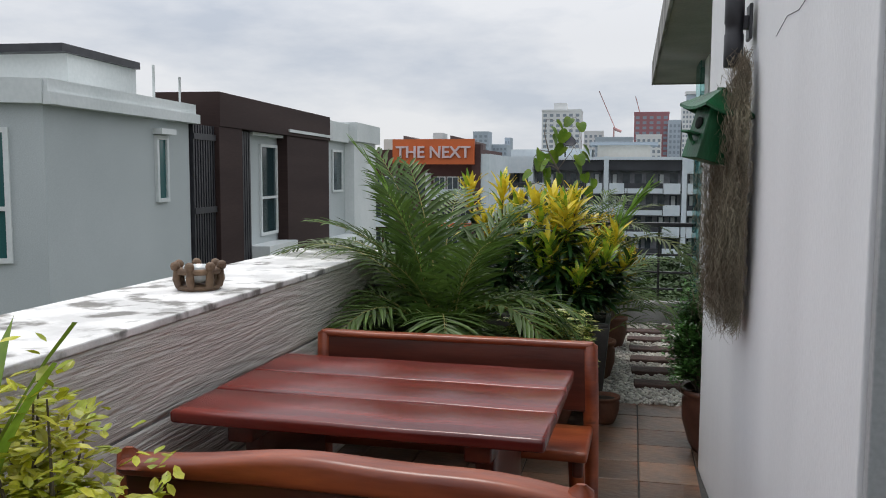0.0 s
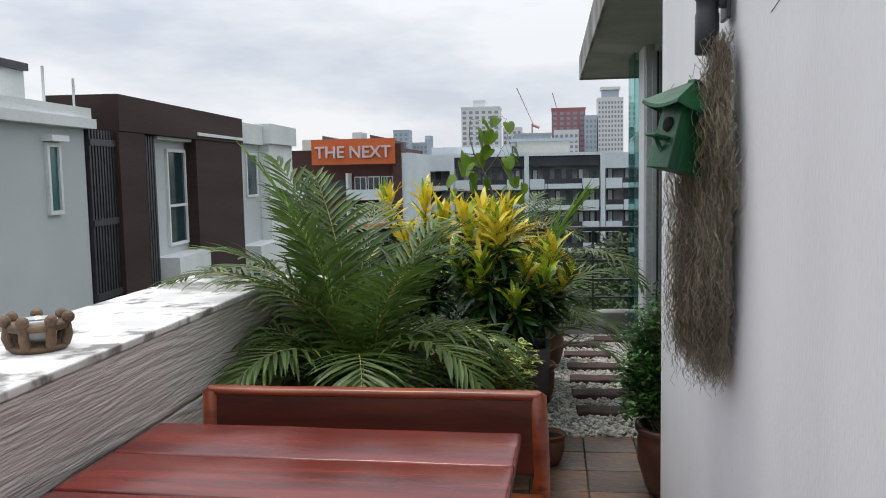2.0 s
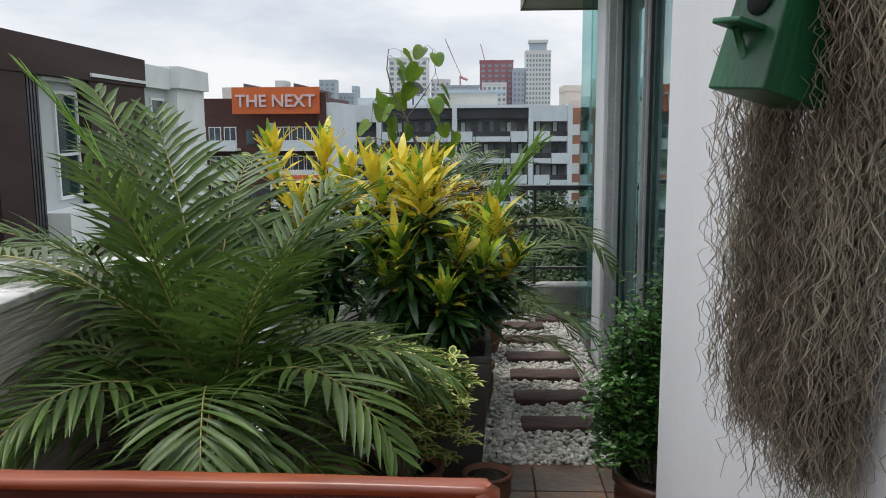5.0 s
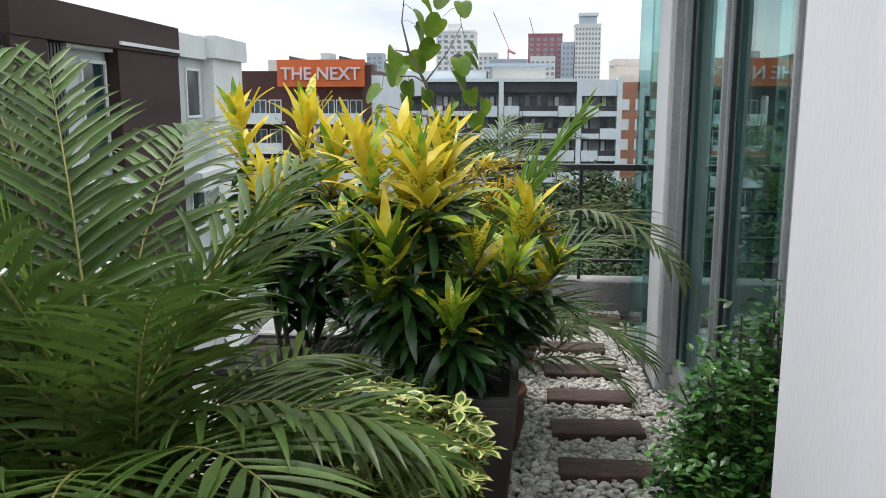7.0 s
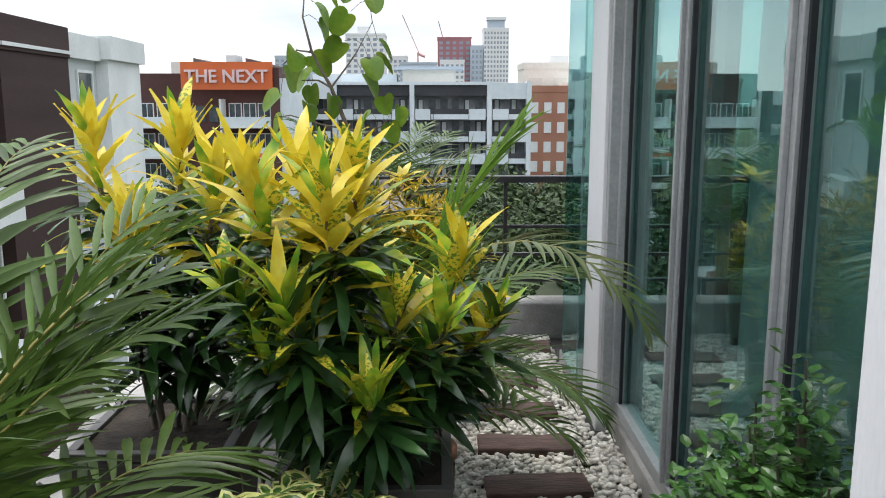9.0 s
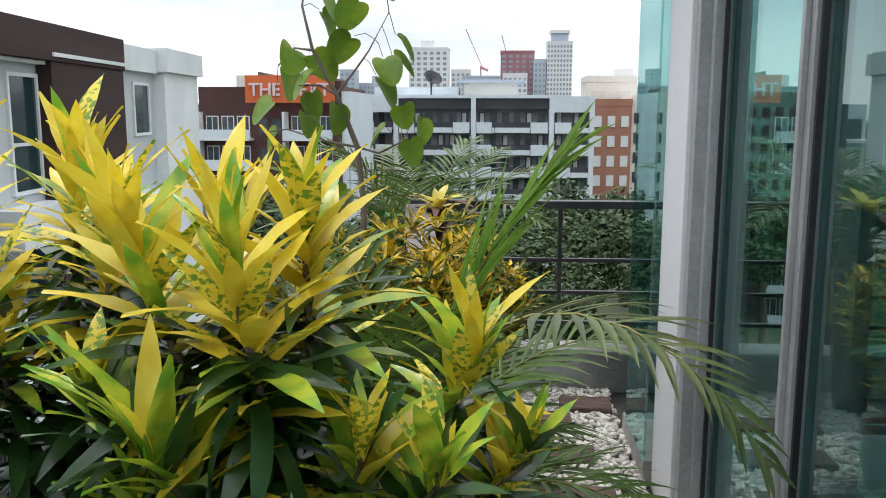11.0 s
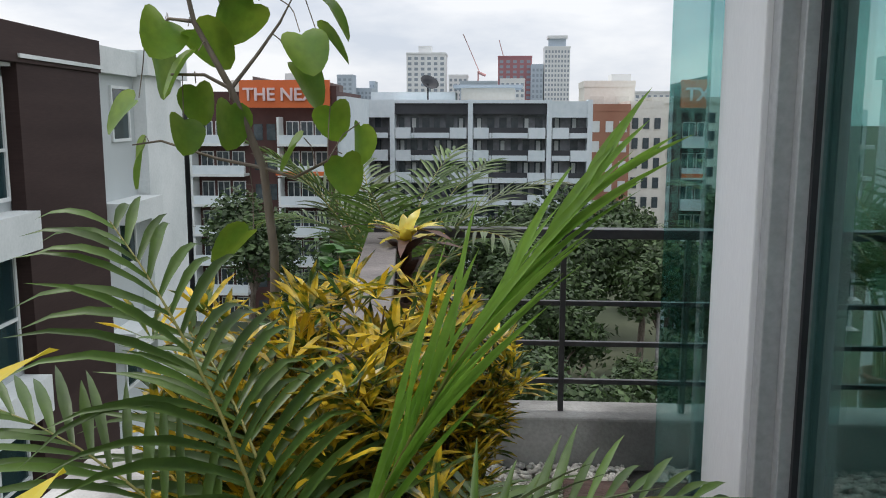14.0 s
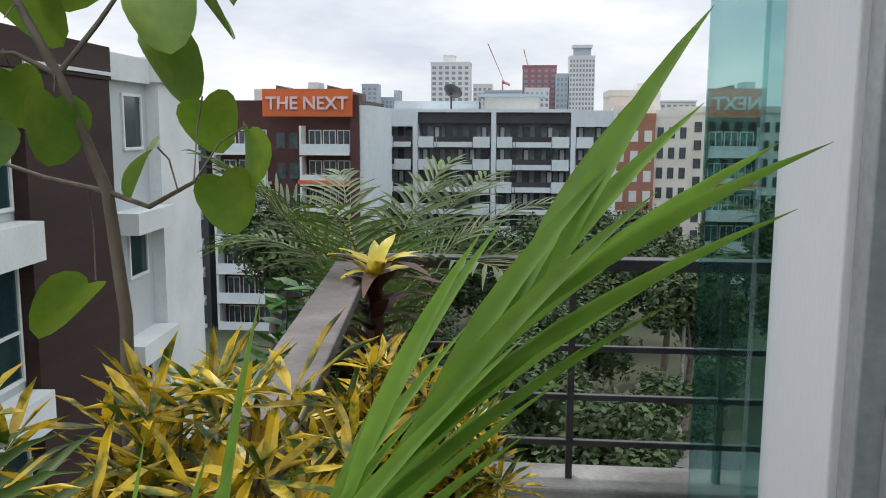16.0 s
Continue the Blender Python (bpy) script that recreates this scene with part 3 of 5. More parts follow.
def bird_house():
    e = empty("bird_house", 0.283, 3.063, 1.61, "green painted wooden bird house hanging by the wall", "bird house")
    e.matrix_basis = pose(0.283, 3.063, 1.61, 3, 13, 26)
    bm = box(-0.062, 0.062, -0.052, 0.052, 0.0, 0.20, 0.003)
    for v in bm.verts:
        if v.co.z < 0.1:
            v.co.x *= 1.14
            v.co.y *= 1.14
    part("body", bm, M_GREENP, e)
    # near-black disc on the solid body paints the shade inside the hole
    part("entrance_hole", lathe([(0.001, 0), (0.023, 0.0), (0.023, 0.005), (0.001, 0.005)], 20), M_HOLE, e, "round dark entrance").matrix_basis = pose(-0.0655, -0.004, 0.135, 0, -93, 0)
    part("perch", box(-0.118, -0.06, -0.03, 0.03, 0.088, 0.097, 0.003), M_GREENP, e, "flat perch board")
    part("bracket", tube([(-0.066, 0, 0.05), (-0.095, 0, 0.088)], 0.007, 6), M_GREENP, e)
    eave = [(-0.112, -0.098), (0.10, -0.098), (0.10, 0.098), (-0.112, 0.098)]
    for k in range(4):
        # each roof slope is a thin board from the eave up to the small peak, its lower edge cut in a soft curve
        (ax, ay), (bx, by) = eave[k], eave[(k + 1) % 4]
        rb = bmesh.new()
        rows = []
        for lift in (0.0, 0.011):
            low = [rb.verts.new((ax + (bx - ax) * i / 8, ay + (by - ay) * i / 8, 0.192 - 0.016 * math.sin(math.pi * i / 8) + lift)) for i in range(9)]
            high = [rb.verts.new((0.13 * (ax + (bx - ax) * i / 8), 0.13 * (ay + (by - ay) * i / 8), 0.268 + lift)) for i in range(9)]
            rows.append((low, high))
        (l0, h0), (l1, h1) = rows
        for i in range(8):
            rb.faces.new((l0[i + 1], l0[i], h0[i], h0[i + 1]))
            rb.faces.new((l1[i], l1[i + 1], h1[i + 1], h1[i]))
            rb.faces.new((l0[i], l0[i + 1], l1[i + 1], l1[i]))
        part("roof_panel", rb, M_GREENP, e)
    part("roof_cap", box(-0.02, 0.02, -0.02, 0.02, 0.27, 0.286, 0.004), M_GREENP, e)
    part("hook", tube([(0, 0, 0.28), (0.03, 0, 0.32), (0.07, 0.01, 0.40)], 0.002, 6), M_DARK, e)


def moss():
    rnd = random.Random(4)
    verts, faces = [], []

    def strand(p, length, r):
        n = max(4, int(length / 0.015))
        prev = None
        ph, amp = rnd.uniform(0, 6), rnd.uniform(0.005, 0.012)
        p = Vector(p)
        drift = Vector((rnd.uniform(-0.05, 0.02), rnd.uniform(-0.03, 0.05), 0))
        for k in range(n + 1):
            u = k / n
            q = p + drift * u * length + Vector((amp * math.sin(k * 1.3 + ph), amp * math.cos(k * 1.6 + ph * 2), -length * u))
            q += Vector((rnd.uniform(-1, 1), rnd.uniform(-1, 1), rnd.uniform(-1, 1))) * 0.0075
            q.x = min(q.x, wall_face(q.y) - 0.006)
            b = len(verts)
            rr = r * (1 - 0.5 * u)
            verts.extend((q + Vector((rr, 0, 0)), q + Vector((-0.5 * rr, 0.86 * rr, 0)), q + Vector((-0.5 * rr, -0.86 * rr, 0))))
            if k:
                for j in range(3):
                    faces.append((b - 3 + j, b - 3 + (j + 1) % 3, b + (j + 1) % 3, b + j))
    for k in range(3800):
        t = rnd.random() ** 0.85
        y = rnd.gauss(3.01 + 0.05 * t, 0.028 + 0.035 * math.sin(math.pi * min(1, t * 0.9)))
        z = 2.03 - 0.94 * t
        strand((0.425 - abs(rnd.gauss(0, 0.026 + 0.024 * t)), y, z), max(0.04, min(rnd.uniform(0.08, 0.24), z - rnd.uniform(0.92, 1.02))), 0.0012)
    for k in range(1700):
        t = rnd.random()
        y = rnd.gauss(3.26, 0.055 + 0.02 * t)
        z = 1.72 - 0.62 * t
        strand((0.385 - abs(rnd.gauss(0, 0.04)), y, z), max(0.04, min(rnd.uniform(0.08, 0.24), z - rnd.uniform(0.95, 1.05))), 0.0012)
    ob = link("spanish_moss", mesh_from("spanish_moss", verts, faces), M_MOSS)
    tagged(ob, "long grey-brown clump of hanging spanish moss", "moss", kind="stuff")
    return ob


def wall_crack(pts):
    part("crack", tube([(-0.0004, y - 4.24, z) for y, z in pts], 0.0014, 4), M_DARK, wall_east, "dark hairline crack")


wall_crack([(4.16, 1.945), (4.10, 1.952), (4.05, 1.948), (3.97, 1.965)])
wall_crack([(2.70, 2.02), (2.55, 2.06), (2.40, 2.05), (2.2, 2.09)])
wall_lamp()
bird_house()
moss()


# ---- pots ----
def round_pot(name, x, y, r, h, m, label, z=0.0):
    e = empty(name, x, y, z, label, "pot")
    part("body", lathe([(r * 0.62, 0), (r * 0.75, h * 0.12), (r * 0.96, h * 0.5), (r * 0.97, h * 0.8), (r * 0.9, h * 0.88), (r * 1.02, h * 0.92), (r * 1.02, h), (r * 0.88, h), (r * 0.84, h * 0.86)]), m, e)
    part("soil", lathe([(r * 0.3, h * 0.84), (r * 0.87, h * 0.87), (r * 0.5, h * 0.9), (0.01, h * 0.91)], 20), M_SOIL, e)
    return e


def tall_pot(x, y, w, h, label, rz=0):
    e = empty("planter", x, y, -0.012, label, "planter", "tall grey planters", rz=rz)
    bm = box(-w, w, -w, w, 0, h, 0.008)
    for v in bm.verts:
        f = 0.78 + 0.22 * v.co.z / h
        v.co.x *= f
        v.co.y *= f
    part("body", bm, M_POTGREY, e)
    part("rim", add_box(add_box(add_box(box(-w, w, -w, -w + 0.03, h, h + 0.025, 0.003), -w, w, w - 0.03, w, h, h + 0.025, 0.003), -w, -w + 0.03, -w + 0.03, w - 0.03, h, h + 0.025, 0.003), w - 0.03, w, -w + 0.03, w - 0.03, h, h + 0.025, 0.003), M_POTGREY, e)
    part("soil", box(-w + 0.03, w - 0.03, -w + 0.03, w - 0.03, h, h + 0.012, 0.002), M_SOIL, e)
    return e


tall_pot(-0.34, 5.40, 0.23, 0.58, "tall dark grey tapered planter holding yellow crotons")
tall_pot(-0.95, 5.62, 0.23, 0.58, "tall dark grey tapered planter holding yellow crotons")
round_pot("clay_pot", -1.06, 4.44, 0.26, 0.34, M_CLAY, "large terracotta pot under the palm")
round_pot("clay_pot", -0.47, 4.82, 0.17, 0.27, M_CLAY, "terracotta pot with variegated shrub")
round_pot("clay_pot", -0.13, 4.98, 0.10, 0.17, M_CLAY, "small terracotta pot beside the planter")
round_pot("clay_pot", 0.50, 4.56, 0.19, 0.36, M_GLAZED, "brown glazed clay pot with green shrub")
round_pot("clay_pot", -0.25, 6.12, 0.17, 0.32, M_CLAY, "terracotta pot under the young palm", -0.02)
round_pot("clay_pot", -0.38, 6.68, 0.16, 0.30, M_CLAY, "terracotta pot with narrow-leaved croton", -0.02)
round_pot("clay_pot", -0.16, 7.36, 0.16, 0.30, M_CLAY, "terracotta pot with narrow-leaved croton", -0.02)
round_pot("clay_pot", -0.60, 6.95, 0.13, 0.34, M_CLAY, "terracotta pot holding a sapling", -0.02)
round_pot("clay_pot", -0.36, 8.36, 0.12, 0.8, M_GLAZED, "tall dark clay pot with bromeliad", -0.02)
round_pot("clay_pot", -0.50, 9.08, 0.16, 0.34, M_CLAY, "terracotta pot with palm behind the railing", -0.02)
round_pot("clay_pot", -1.22, 1.20, 0.2, 0.5, M_CLAY, "terracotta pot with golden shrub by the parapet")


# ---- plants ----
def frond_mesh(name, length, e0, e1, pairs, leaf, width, droop, rnd, stem=0.22, vee=0.35, side_bend=0.0, fold=0.75):
    """A feather palm leaf: bent midrib with two rows of drooping leaflets. e0, e1: rise of the midrib at base and tip, degrees."""
    verts, faces, mats = [], [], []
    n = 26
    pts, dirs = [Vector((0, 0, 0))], []
    for k in range(n):
        u = k / (n - 1)
        a, b = radians(e0 + (e1 - e0) * u ** 1.25), radians(side_bend * u)
        d = Vector((math.cos(a) * math.cos(b), math.cos(a) * math.sin(b), math.sin(a)))
        dirs.append(d)
        pts.append(pts[-1] + d * length / n)
    dirs.append(dirs[-1])

    def at(u):
        f = min(max(u, 0), 0.9999) * n
        k = int(f)
        return pts[k].lerp(pts[k + 1], f - k), dirs[k]
    for k in range(0, n + 1, 2):
        p, d = pts[k], dirs[k]
        s = Vector((-d.y, d.x, 0)).normalized()
        up = d.cross(s) * -1
        r = 0.0075 * (1 - 0.85 * k / n) * (0.6 + length * 0.4)
        b = len(verts)
        verts.extend(p + r * (math.cos(2.094 * j) * s + math.sin(2.094 * j) * up) for j in range(3))
        if k:
            for j in range(3):
                faces.append((b - 3 + j, b - 3 + (j + 1) % 3, b + (j + 1) % 3, b + j))
                mats.append(1)
    for k in range(pairs):
        u = stem + (1 - stem) * (k + 0.5) / pairs
        p, d = at(u)
        s0 = Vector((-d.y, d.x, 0)).normalized()
        up = s0.cross(d) * -1
        if up.z < 0:
            up = -up
        v = (u - stem) / (1 - stem)
        ll = leaf * (0.45 + 0.75 * math.sin(math.pi * min(1, 0.18 + v * 0.75)) ** 0.8) * (1 - 0.45 * v ** 3)
        for sgn in (-1, 1):
            ahead = fold * (0.55 + 0.75 * v) + rnd.uniform(-0.1, 0.1)
            q = (s0 * sgn * math.cos(ahead) + d * math.sin(ahead) + up * (vee + rnd.uniform(-0.12, 0.12))).normalized()
            ln, wd = ll * rnd.uniform(0.88, 1.08), width * rnd.uniform(0.85, 1.1)
            flat = q.cross(up).normalized()
            b, c = len(verts), Vector(p)
            seg = 5
            dd = q.copy()
            sag = droop * rnd.uniform(0.6, 1.3)
            for j in range(seg + 1):
                t = j / seg
                w = wd * (0.35 + 1.3 * t if t < 0.4 else 0.87 * (1 - ((t - 0.4) / 0.6) ** 1.6) + 0.02)
                crease = up * (-0.22 * w)
                verts.extend((c + flat * w * 0.5, c + crease, c - flat * w * 0.5))
                if j:
                    faces.extend(((b + 3 * j - 3, b + 3 * j - 2, b + 3 * j + 1, b + 3 * j), (b + 3 * j - 2, b + 3 * j - 1, b + 3 * j + 2, b + 3 * j + 1)))
                    mats.extend((0, 0))
                dd = (dd + Vector((0, 0, -1)) * sag / seg * (0.4 + t)).normalized()
                c = c + dd * ln / seg
    return mesh_from(name, verts, faces, mats, True)


def palm(x, y, z, label, fronds, seed, group=""):
    """fronds: (heading, length, e0, e1, leaf, width, droop, material)."""
    rnd = random.Random(seed)
    e = empty("palm", x, y, z, label, "palm", group)
    for k, (head, length, e0, e1, leaf, wd, dr, m) in enumerate(fronds):
        me = frond_mesh("frond", length, e0, e1, max(12, int(length * 20)), leaf, wd * (0.85 if m is M_FRONDY else 1.25), dr, rnd, stem=0.30, fold=1.35 if m is M_FRONDY else 0.75, vee=0.1 if m is M_FRONDY else 0.16)
        o = link("frond", me, [m, M_STEMY], e)
        o.matrix_basis = pose(rnd.uniform(-0.06, 0.06), rnd.uniform(-0.06, 0.06), 0, 0, 0, head)
    for k in range(7):
        a = rnd.uniform(0, 6.28)
        part("cane", tube([(0.09 * math.cos(a), 0.09 * math.sin(a), -0.06), (0.10 * math.cos(a), 0.10 * math.sin(a), 0.2), (0.14 * math.cos(a + 0.3), 0.14 * math.sin(a + 0.3), 0.42)], [0.013, 0.011, 0.006], 7), M_STEMY, e)
    return e


rp = random.Random(12)
big = []
for k in range(36):
    up = k % 3
    head = k * 137.5 + rp.uniform(-15, 15)
    near = 0.84 if math.cos(radians(head)) > 0.35 else 0.85 if math.cos(radians(head + 60)) > 0.3 else 1.0
    if up == 0:
        big.append((head, rp.uniform(1.35, 1.55) * near, 89, rp.uniform(0, 45), 0.28, 0.021, 0.6, M_FROND))
    elif up == 1:
        big.append((head, rp.uniform(1.15, 1.4) * near, 82, rp.uniform(-60, -30), 0.27, 0.022, 0.8, M_FROND))
    else:
        big.append((head, rp.uniform(0.8, 1.1) * near, 66, rp.uniform(-75, -50), 0.24, 0.021, 0.9, M_FROND))
big += [(172, 1.75, 82, -42, 0.26, 0.02, 1.0, M_FRONDB), (150, 1.65, 84, -35, 0.26, 0.02, 0.9, M_FROND), (-35, 1.2, 86, -55, 0.28, 0.023, 0.7, M_FROND),
        (-75, 1.2, 80, -60, 0.28, 0.023, 0.7, M_FROND), (-5, 1.15, 88, -50, 0.28, 0.023, 0.7, M_FROND), (200, 1.55, 88, 50, 0.2, 0.02, 0.4, M_FRONDY)]
palm(-1.06, 4.44, 0.31, "large areca palm with arching green fronds in a clay pot", big, 3)

young = [(-42, 1.62, 104, -52, 0.22, 0.018, 0.7, M_FRONDB), (-20, 0.95, 72, -50, 0.26, 0.018, 0.6, M_FROND), (152, 1.22, 90, 42, 0.30, 0.017, 1.3, M_FROND),
         (25, 0.85, 62, -60, 0.26, 0.018, 0.7, M_FROND), (75, 1.0, 80, -25, 0.3, 0.02, 0.6, M_FROND), (-62, 0.95, 78, -20, 0.28, 0.018, 0.5, M_FROND),
         (150, 0.9, 78, -30, 0.28, 0.022, 0.8, M_FROND), (205, 1.0, 80, -50, 0.28, 0.022, 0.9, M_FRONDB), (60, 0.9, 70, -50, 0.28, 0.018, 0.7, M_FROND),
         (180, 0.95, 80, -50, 0.26, 0.02, 0.8, M_FROND), (225, 0.95, 84, -45, 0.28, 0.02, 0.9, M_FRONDB), (20, 1.15, 84, -20, 0.27, 0.018, 0.6, M_FROND), (-5, 0.7, 50, -60, 0.24, 0.017, 0.7, M_FROND),
         (-100, 0.85, 82, -10, 0.28, 0.02, 0.5, M_FROND), (-128, 0.95, 86, 5, 0.28, 0.018, 0.6, M_FROND), (-150, 1.0, 86, -10, 0.28, 0.018, 0.8, M_FRONDB), (172, 1.1, 88, 15, 0.28, 0.018, 0.8, M_FROND),
         (-80, 0.95, 90, 35, 0.28, 0.017, 0.4, M_FROND), (128, 1.15, 88, 10, 0.28, 0.018, 0.9, M_FROND)]
young_palm = palm(-0.25, 6.12, 0.27, "young areca palm with upright bright shoot and browning frond", young, 8)


def spear(parent, x0, z0):
    """The newest leaf, half open: its long leaflets still lie nearly along the leaning midrib."""
    rnd = random.Random(77)
    verts, faces, mats = [], [], []
    n = 24
    rib = [Vector((x0, 0.0, z0))]
    for k in range(n):
        a = radians(92 - 42 * (k / (n - 1)) ** 0.9)
        rib.append(rib[-1] + Vector((math.cos(a), -0.10 * k / n, math.sin(a))) * 0.0525)
    for k, p in enumerate(rib):
        r = 0.009 * (1 - 0.8 * k / n)
        b = len(verts)
        verts.extend(p + Vector((r * math.cos(2.094 * j), r * math.sin(2.094 * j), 0)) for j in range(3))
        if k:
            for j in range(3):
                faces.append((b - 3 + j, b - 3 + (j + 1) % 3, b + (j + 1) % 3, b + j))
                mats.append(1)
    for k in range(38):
        u = 0.50 + 0.49 * k / 37
        i = min(int(u * n), n - 1)
        p, d = rib[i].lerp(rib[i + 1], u * n - i), (rib[i + 1] - rib[i]).normalized()
        left = k % 2
        turn = radians(rnd.uniform(4, 42) * (1.1 - 0.5 * u) if left else -rnd.uniform(1, 9))
        q = Vector((d.x * math.cos(turn) - d.z * math.sin(turn), d.y + rnd.uniform(-0.16, 0.16), d.x * math.sin(turn) + d.z * math.cos(turn))).normalized()
        ln, wd = (0.40 - 0.26 * (u - 0.5) / 0.5) * rnd.uniform(0.85, 1.1), rnd.uniform(0.009, 0.0135)
        side = Vector((0, 0.55 * (1 if left else -1), 0)) + q.cross(Vector((0, 1, 0)))
        side = (side - q * side.dot(q)).normalized()
        deep = side.cross(q)
        b = len(verts)
        for j in range(8):
            t = j / 7
            w = wd * (0.35 + 1.6 * t if t < 0.4 else 1.0 - ((t - 0.4) / 0.6) ** 1.7 * 0.98)
            c = p + q * ln * t + Vector((0.02 * t * t, 0, -0.035 * t * t * ln / 0.3))
            verts.extend((c + side * w * 0.5, c + deep * w * 0.3, c - side * w * 0.5))
            if j:
                faces.extend(((b + 3 * j - 3, b + 3 * j - 2, b + 3 * j + 1, b + 3 * j), (b + 3 * j - 2, b + 3 * j - 1, b + 3 * j + 2, b + 3 * j + 1)))
                mats.extend((0, 0))
    link("spear_frond", mesh_from("spear_frond", verts, faces, mats, True), [M_FRONDY, M_STEMY], parent, "bright green half-open new frond")


spear(young_palm, -0.05, 0.03)

far = [(k * 51 + 10, rp.uniform(1.25, 1.5), 87, rp.uniform(-45, 30), 0.26, 0.017, 0.7, M_FRONDB if k % 3 == 0 else M_FROND) for k in range(12)]
palm(-0.50, 9.08, 0.29, "palm with partly dry fronds behind the railing corner", far, 15)


def blade(name, length, width, bend, fold=0.2, seg=6, tipw=1.4):
    """One leaf along +x, creased along its midrib."""
    verts, faces = [], []
    for j in range(seg + 1):
        t = j / seg
        w = width * 0.5 * max(0.04, math.sin(math.pi * min(1, (t * 0.94 + 0.06)) ** 0.85) ** 0.75)
        a = bend * t
        x, z = length * t * (1 - 0.12 * abs(bend) * t), -length * bend * 0.5 * t * t
        wave = 0.08 * width * math.sin(t * 11)
        verts.extend(((x, w, z + fold * w + wave), (x, 0, z), (x, -w, z + fold * w - wave)))
        if j:
            b = 3 * j
            faces.extend(((b - 3, b - 2, b + 1, b), (b - 2, b - 1, b + 2, b + 1)))
    return mesh_from(name, verts, faces, smooth=True)


CROTON = {}
for key, m in (("y", M_CY), ("l", M_CL), ("g", M_CG), ("s", M_CS)):
    for v, (ln, wd, bd) in enumerate(((0.20, 0.036, 0.2), (0.17, 0.037, 0.5), (0.215, 0.039, 0.8))):
        CROTON[key, v] = blade("leaf", ln, wd, bd)
        CROTON[key, v].materials.append(m)


def croton(x, y, z, heads, label, seed):
    """heads: places of the shoots' tips in the world, how yellow each is (0 to 1) and its size."""
    rnd = random.Random(seed)
    e = empty("croton", x, y, z, label, "croton", "yellow crotons in tall planters")
    gv, gf = [], []
    for hx, hy, hz, yellow, size in heads:
        hz, size = hz + 0.06 + 0.06 * yellow, size * 1.02
        tip = Vector((hx - x, hy - y, hz - z))
        base = Vector((tip.x * 0.25, tip.y * 0.25, 0))
        pts = [base.lerp(tip, k / 5) + Vector((0, 0, 0.06 * math.sin(math.pi * k / 5))) for k in range(6)]
        part("stem", tube(pts, [0.011, 0.010, 0.009, 0.008, 0.007, 0.004], 6), M_TWIG, e)
        for k in range(42):
            u = k / 42
            p = tip + (pts[-2] - tip).normalized() * (max(0.0, u - 0.15) * 0.30 * size)
            az = k * 137.5 + rnd.uniform(-14, 14)
            rise = 86 - 78 * u + rnd.uniform(-10, 10)
            if u < 0.7:
                key = "y" if rnd.random() < yellow * 0.8 else rnd.choice("lls" if yellow > 0.5 else "lllgs")
            else:
                key = rnd.choice("yls") if rnd.random() < yellow * 0.8 else rnd.choice("ggls")
            o = new("leaf", CROTON[key, rnd.randrange(3)])
            o.parent = e
            sc = size * rnd.uniform(0.8, 1.1) * (0.72 if u < 0.12 else 1.0)
            o.matrix_basis = pose(p.x, p.y, p.z, 0, 0, az) @ pose(0, 0, 0, rnd.uniform(-25, 25), -rise, 0) @ Matrix.Diagonal((sc, sc, sc, 1))
        for k in range(64):
            u = k / 64
            q = tip.lerp(pts[1], 0.20 + 0.80 * u)
            sc = size * rnd.uniform(0.75, 1.05)
            m = pose(q.x, q.y, q.z, 0, 0, k * 137.5) @ pose(0, 0, 0, rnd.uniform(-30, 30), rnd.uniform(-28, 32), 0) @ Matrix.Diagonal((sc, sc, sc, 1))
            src = CROTON["g", rnd.randrange(3)]
            o0 = len(gv)
            gv.extend(m @ v.co for v in src.vertices)
            gf.extend(tuple(o0 + i for i in f.vertices) for f in src.polygons)
    link("lower_foliage", mesh_from("lower_foliage", gv, gf, smooth=True), M_CG, e, "dark glossy green lower leaves")["kind"] = "stuff"
    return e


croton(-0.34, 5.40, 0.57, [(-0.61, 5.24, 1.22, 0.95, 1.05), (-0.41, 5.12, 1.20, 0.9, 1.0), (-0.36, 5.34, 1.25, 0.85, 1.1), (-0.08, 5.46, 1.03, 0.35, 0.95),
                           (-0.50, 5.03, 1.00, 0.35, 1.0), (-0.13, 5.18, 0.93, 0.12, 0.9), (0.01, 5.36, 0.88, 0.35, 0.9), (-0.30, 5.00, 0.80, 0.1, 0.95),
                           (-0.24, 5.16, 0.98, 0.05, 0.9), (-0.55, 5.12, 0.85, 0.02, 0.95), (-0.50, 5.38, 1.22, 0.9, 1.05), (-0.66, 5.20, 1.02, 0.2, 0.95)],
       "bushy croton with yellow leaf crowns and dark green lower leaves", 5)
croton(-0.95, 5.62, 0.57, [(-1.12, 5.58, 1.30, 0.95, 1.0), (-0.88, 5.64, 1.31, 0.95, 1.0), (-0.74, 5.50, 1.22, 0.9, 1.0), (-0.98, 5.45, 1.1, 0.6, 1.0), (-0.72, 5.7, 1.0, 0.2, 1.0)],
       "croton with bright yellow leaf crowns behind the palm", 6)


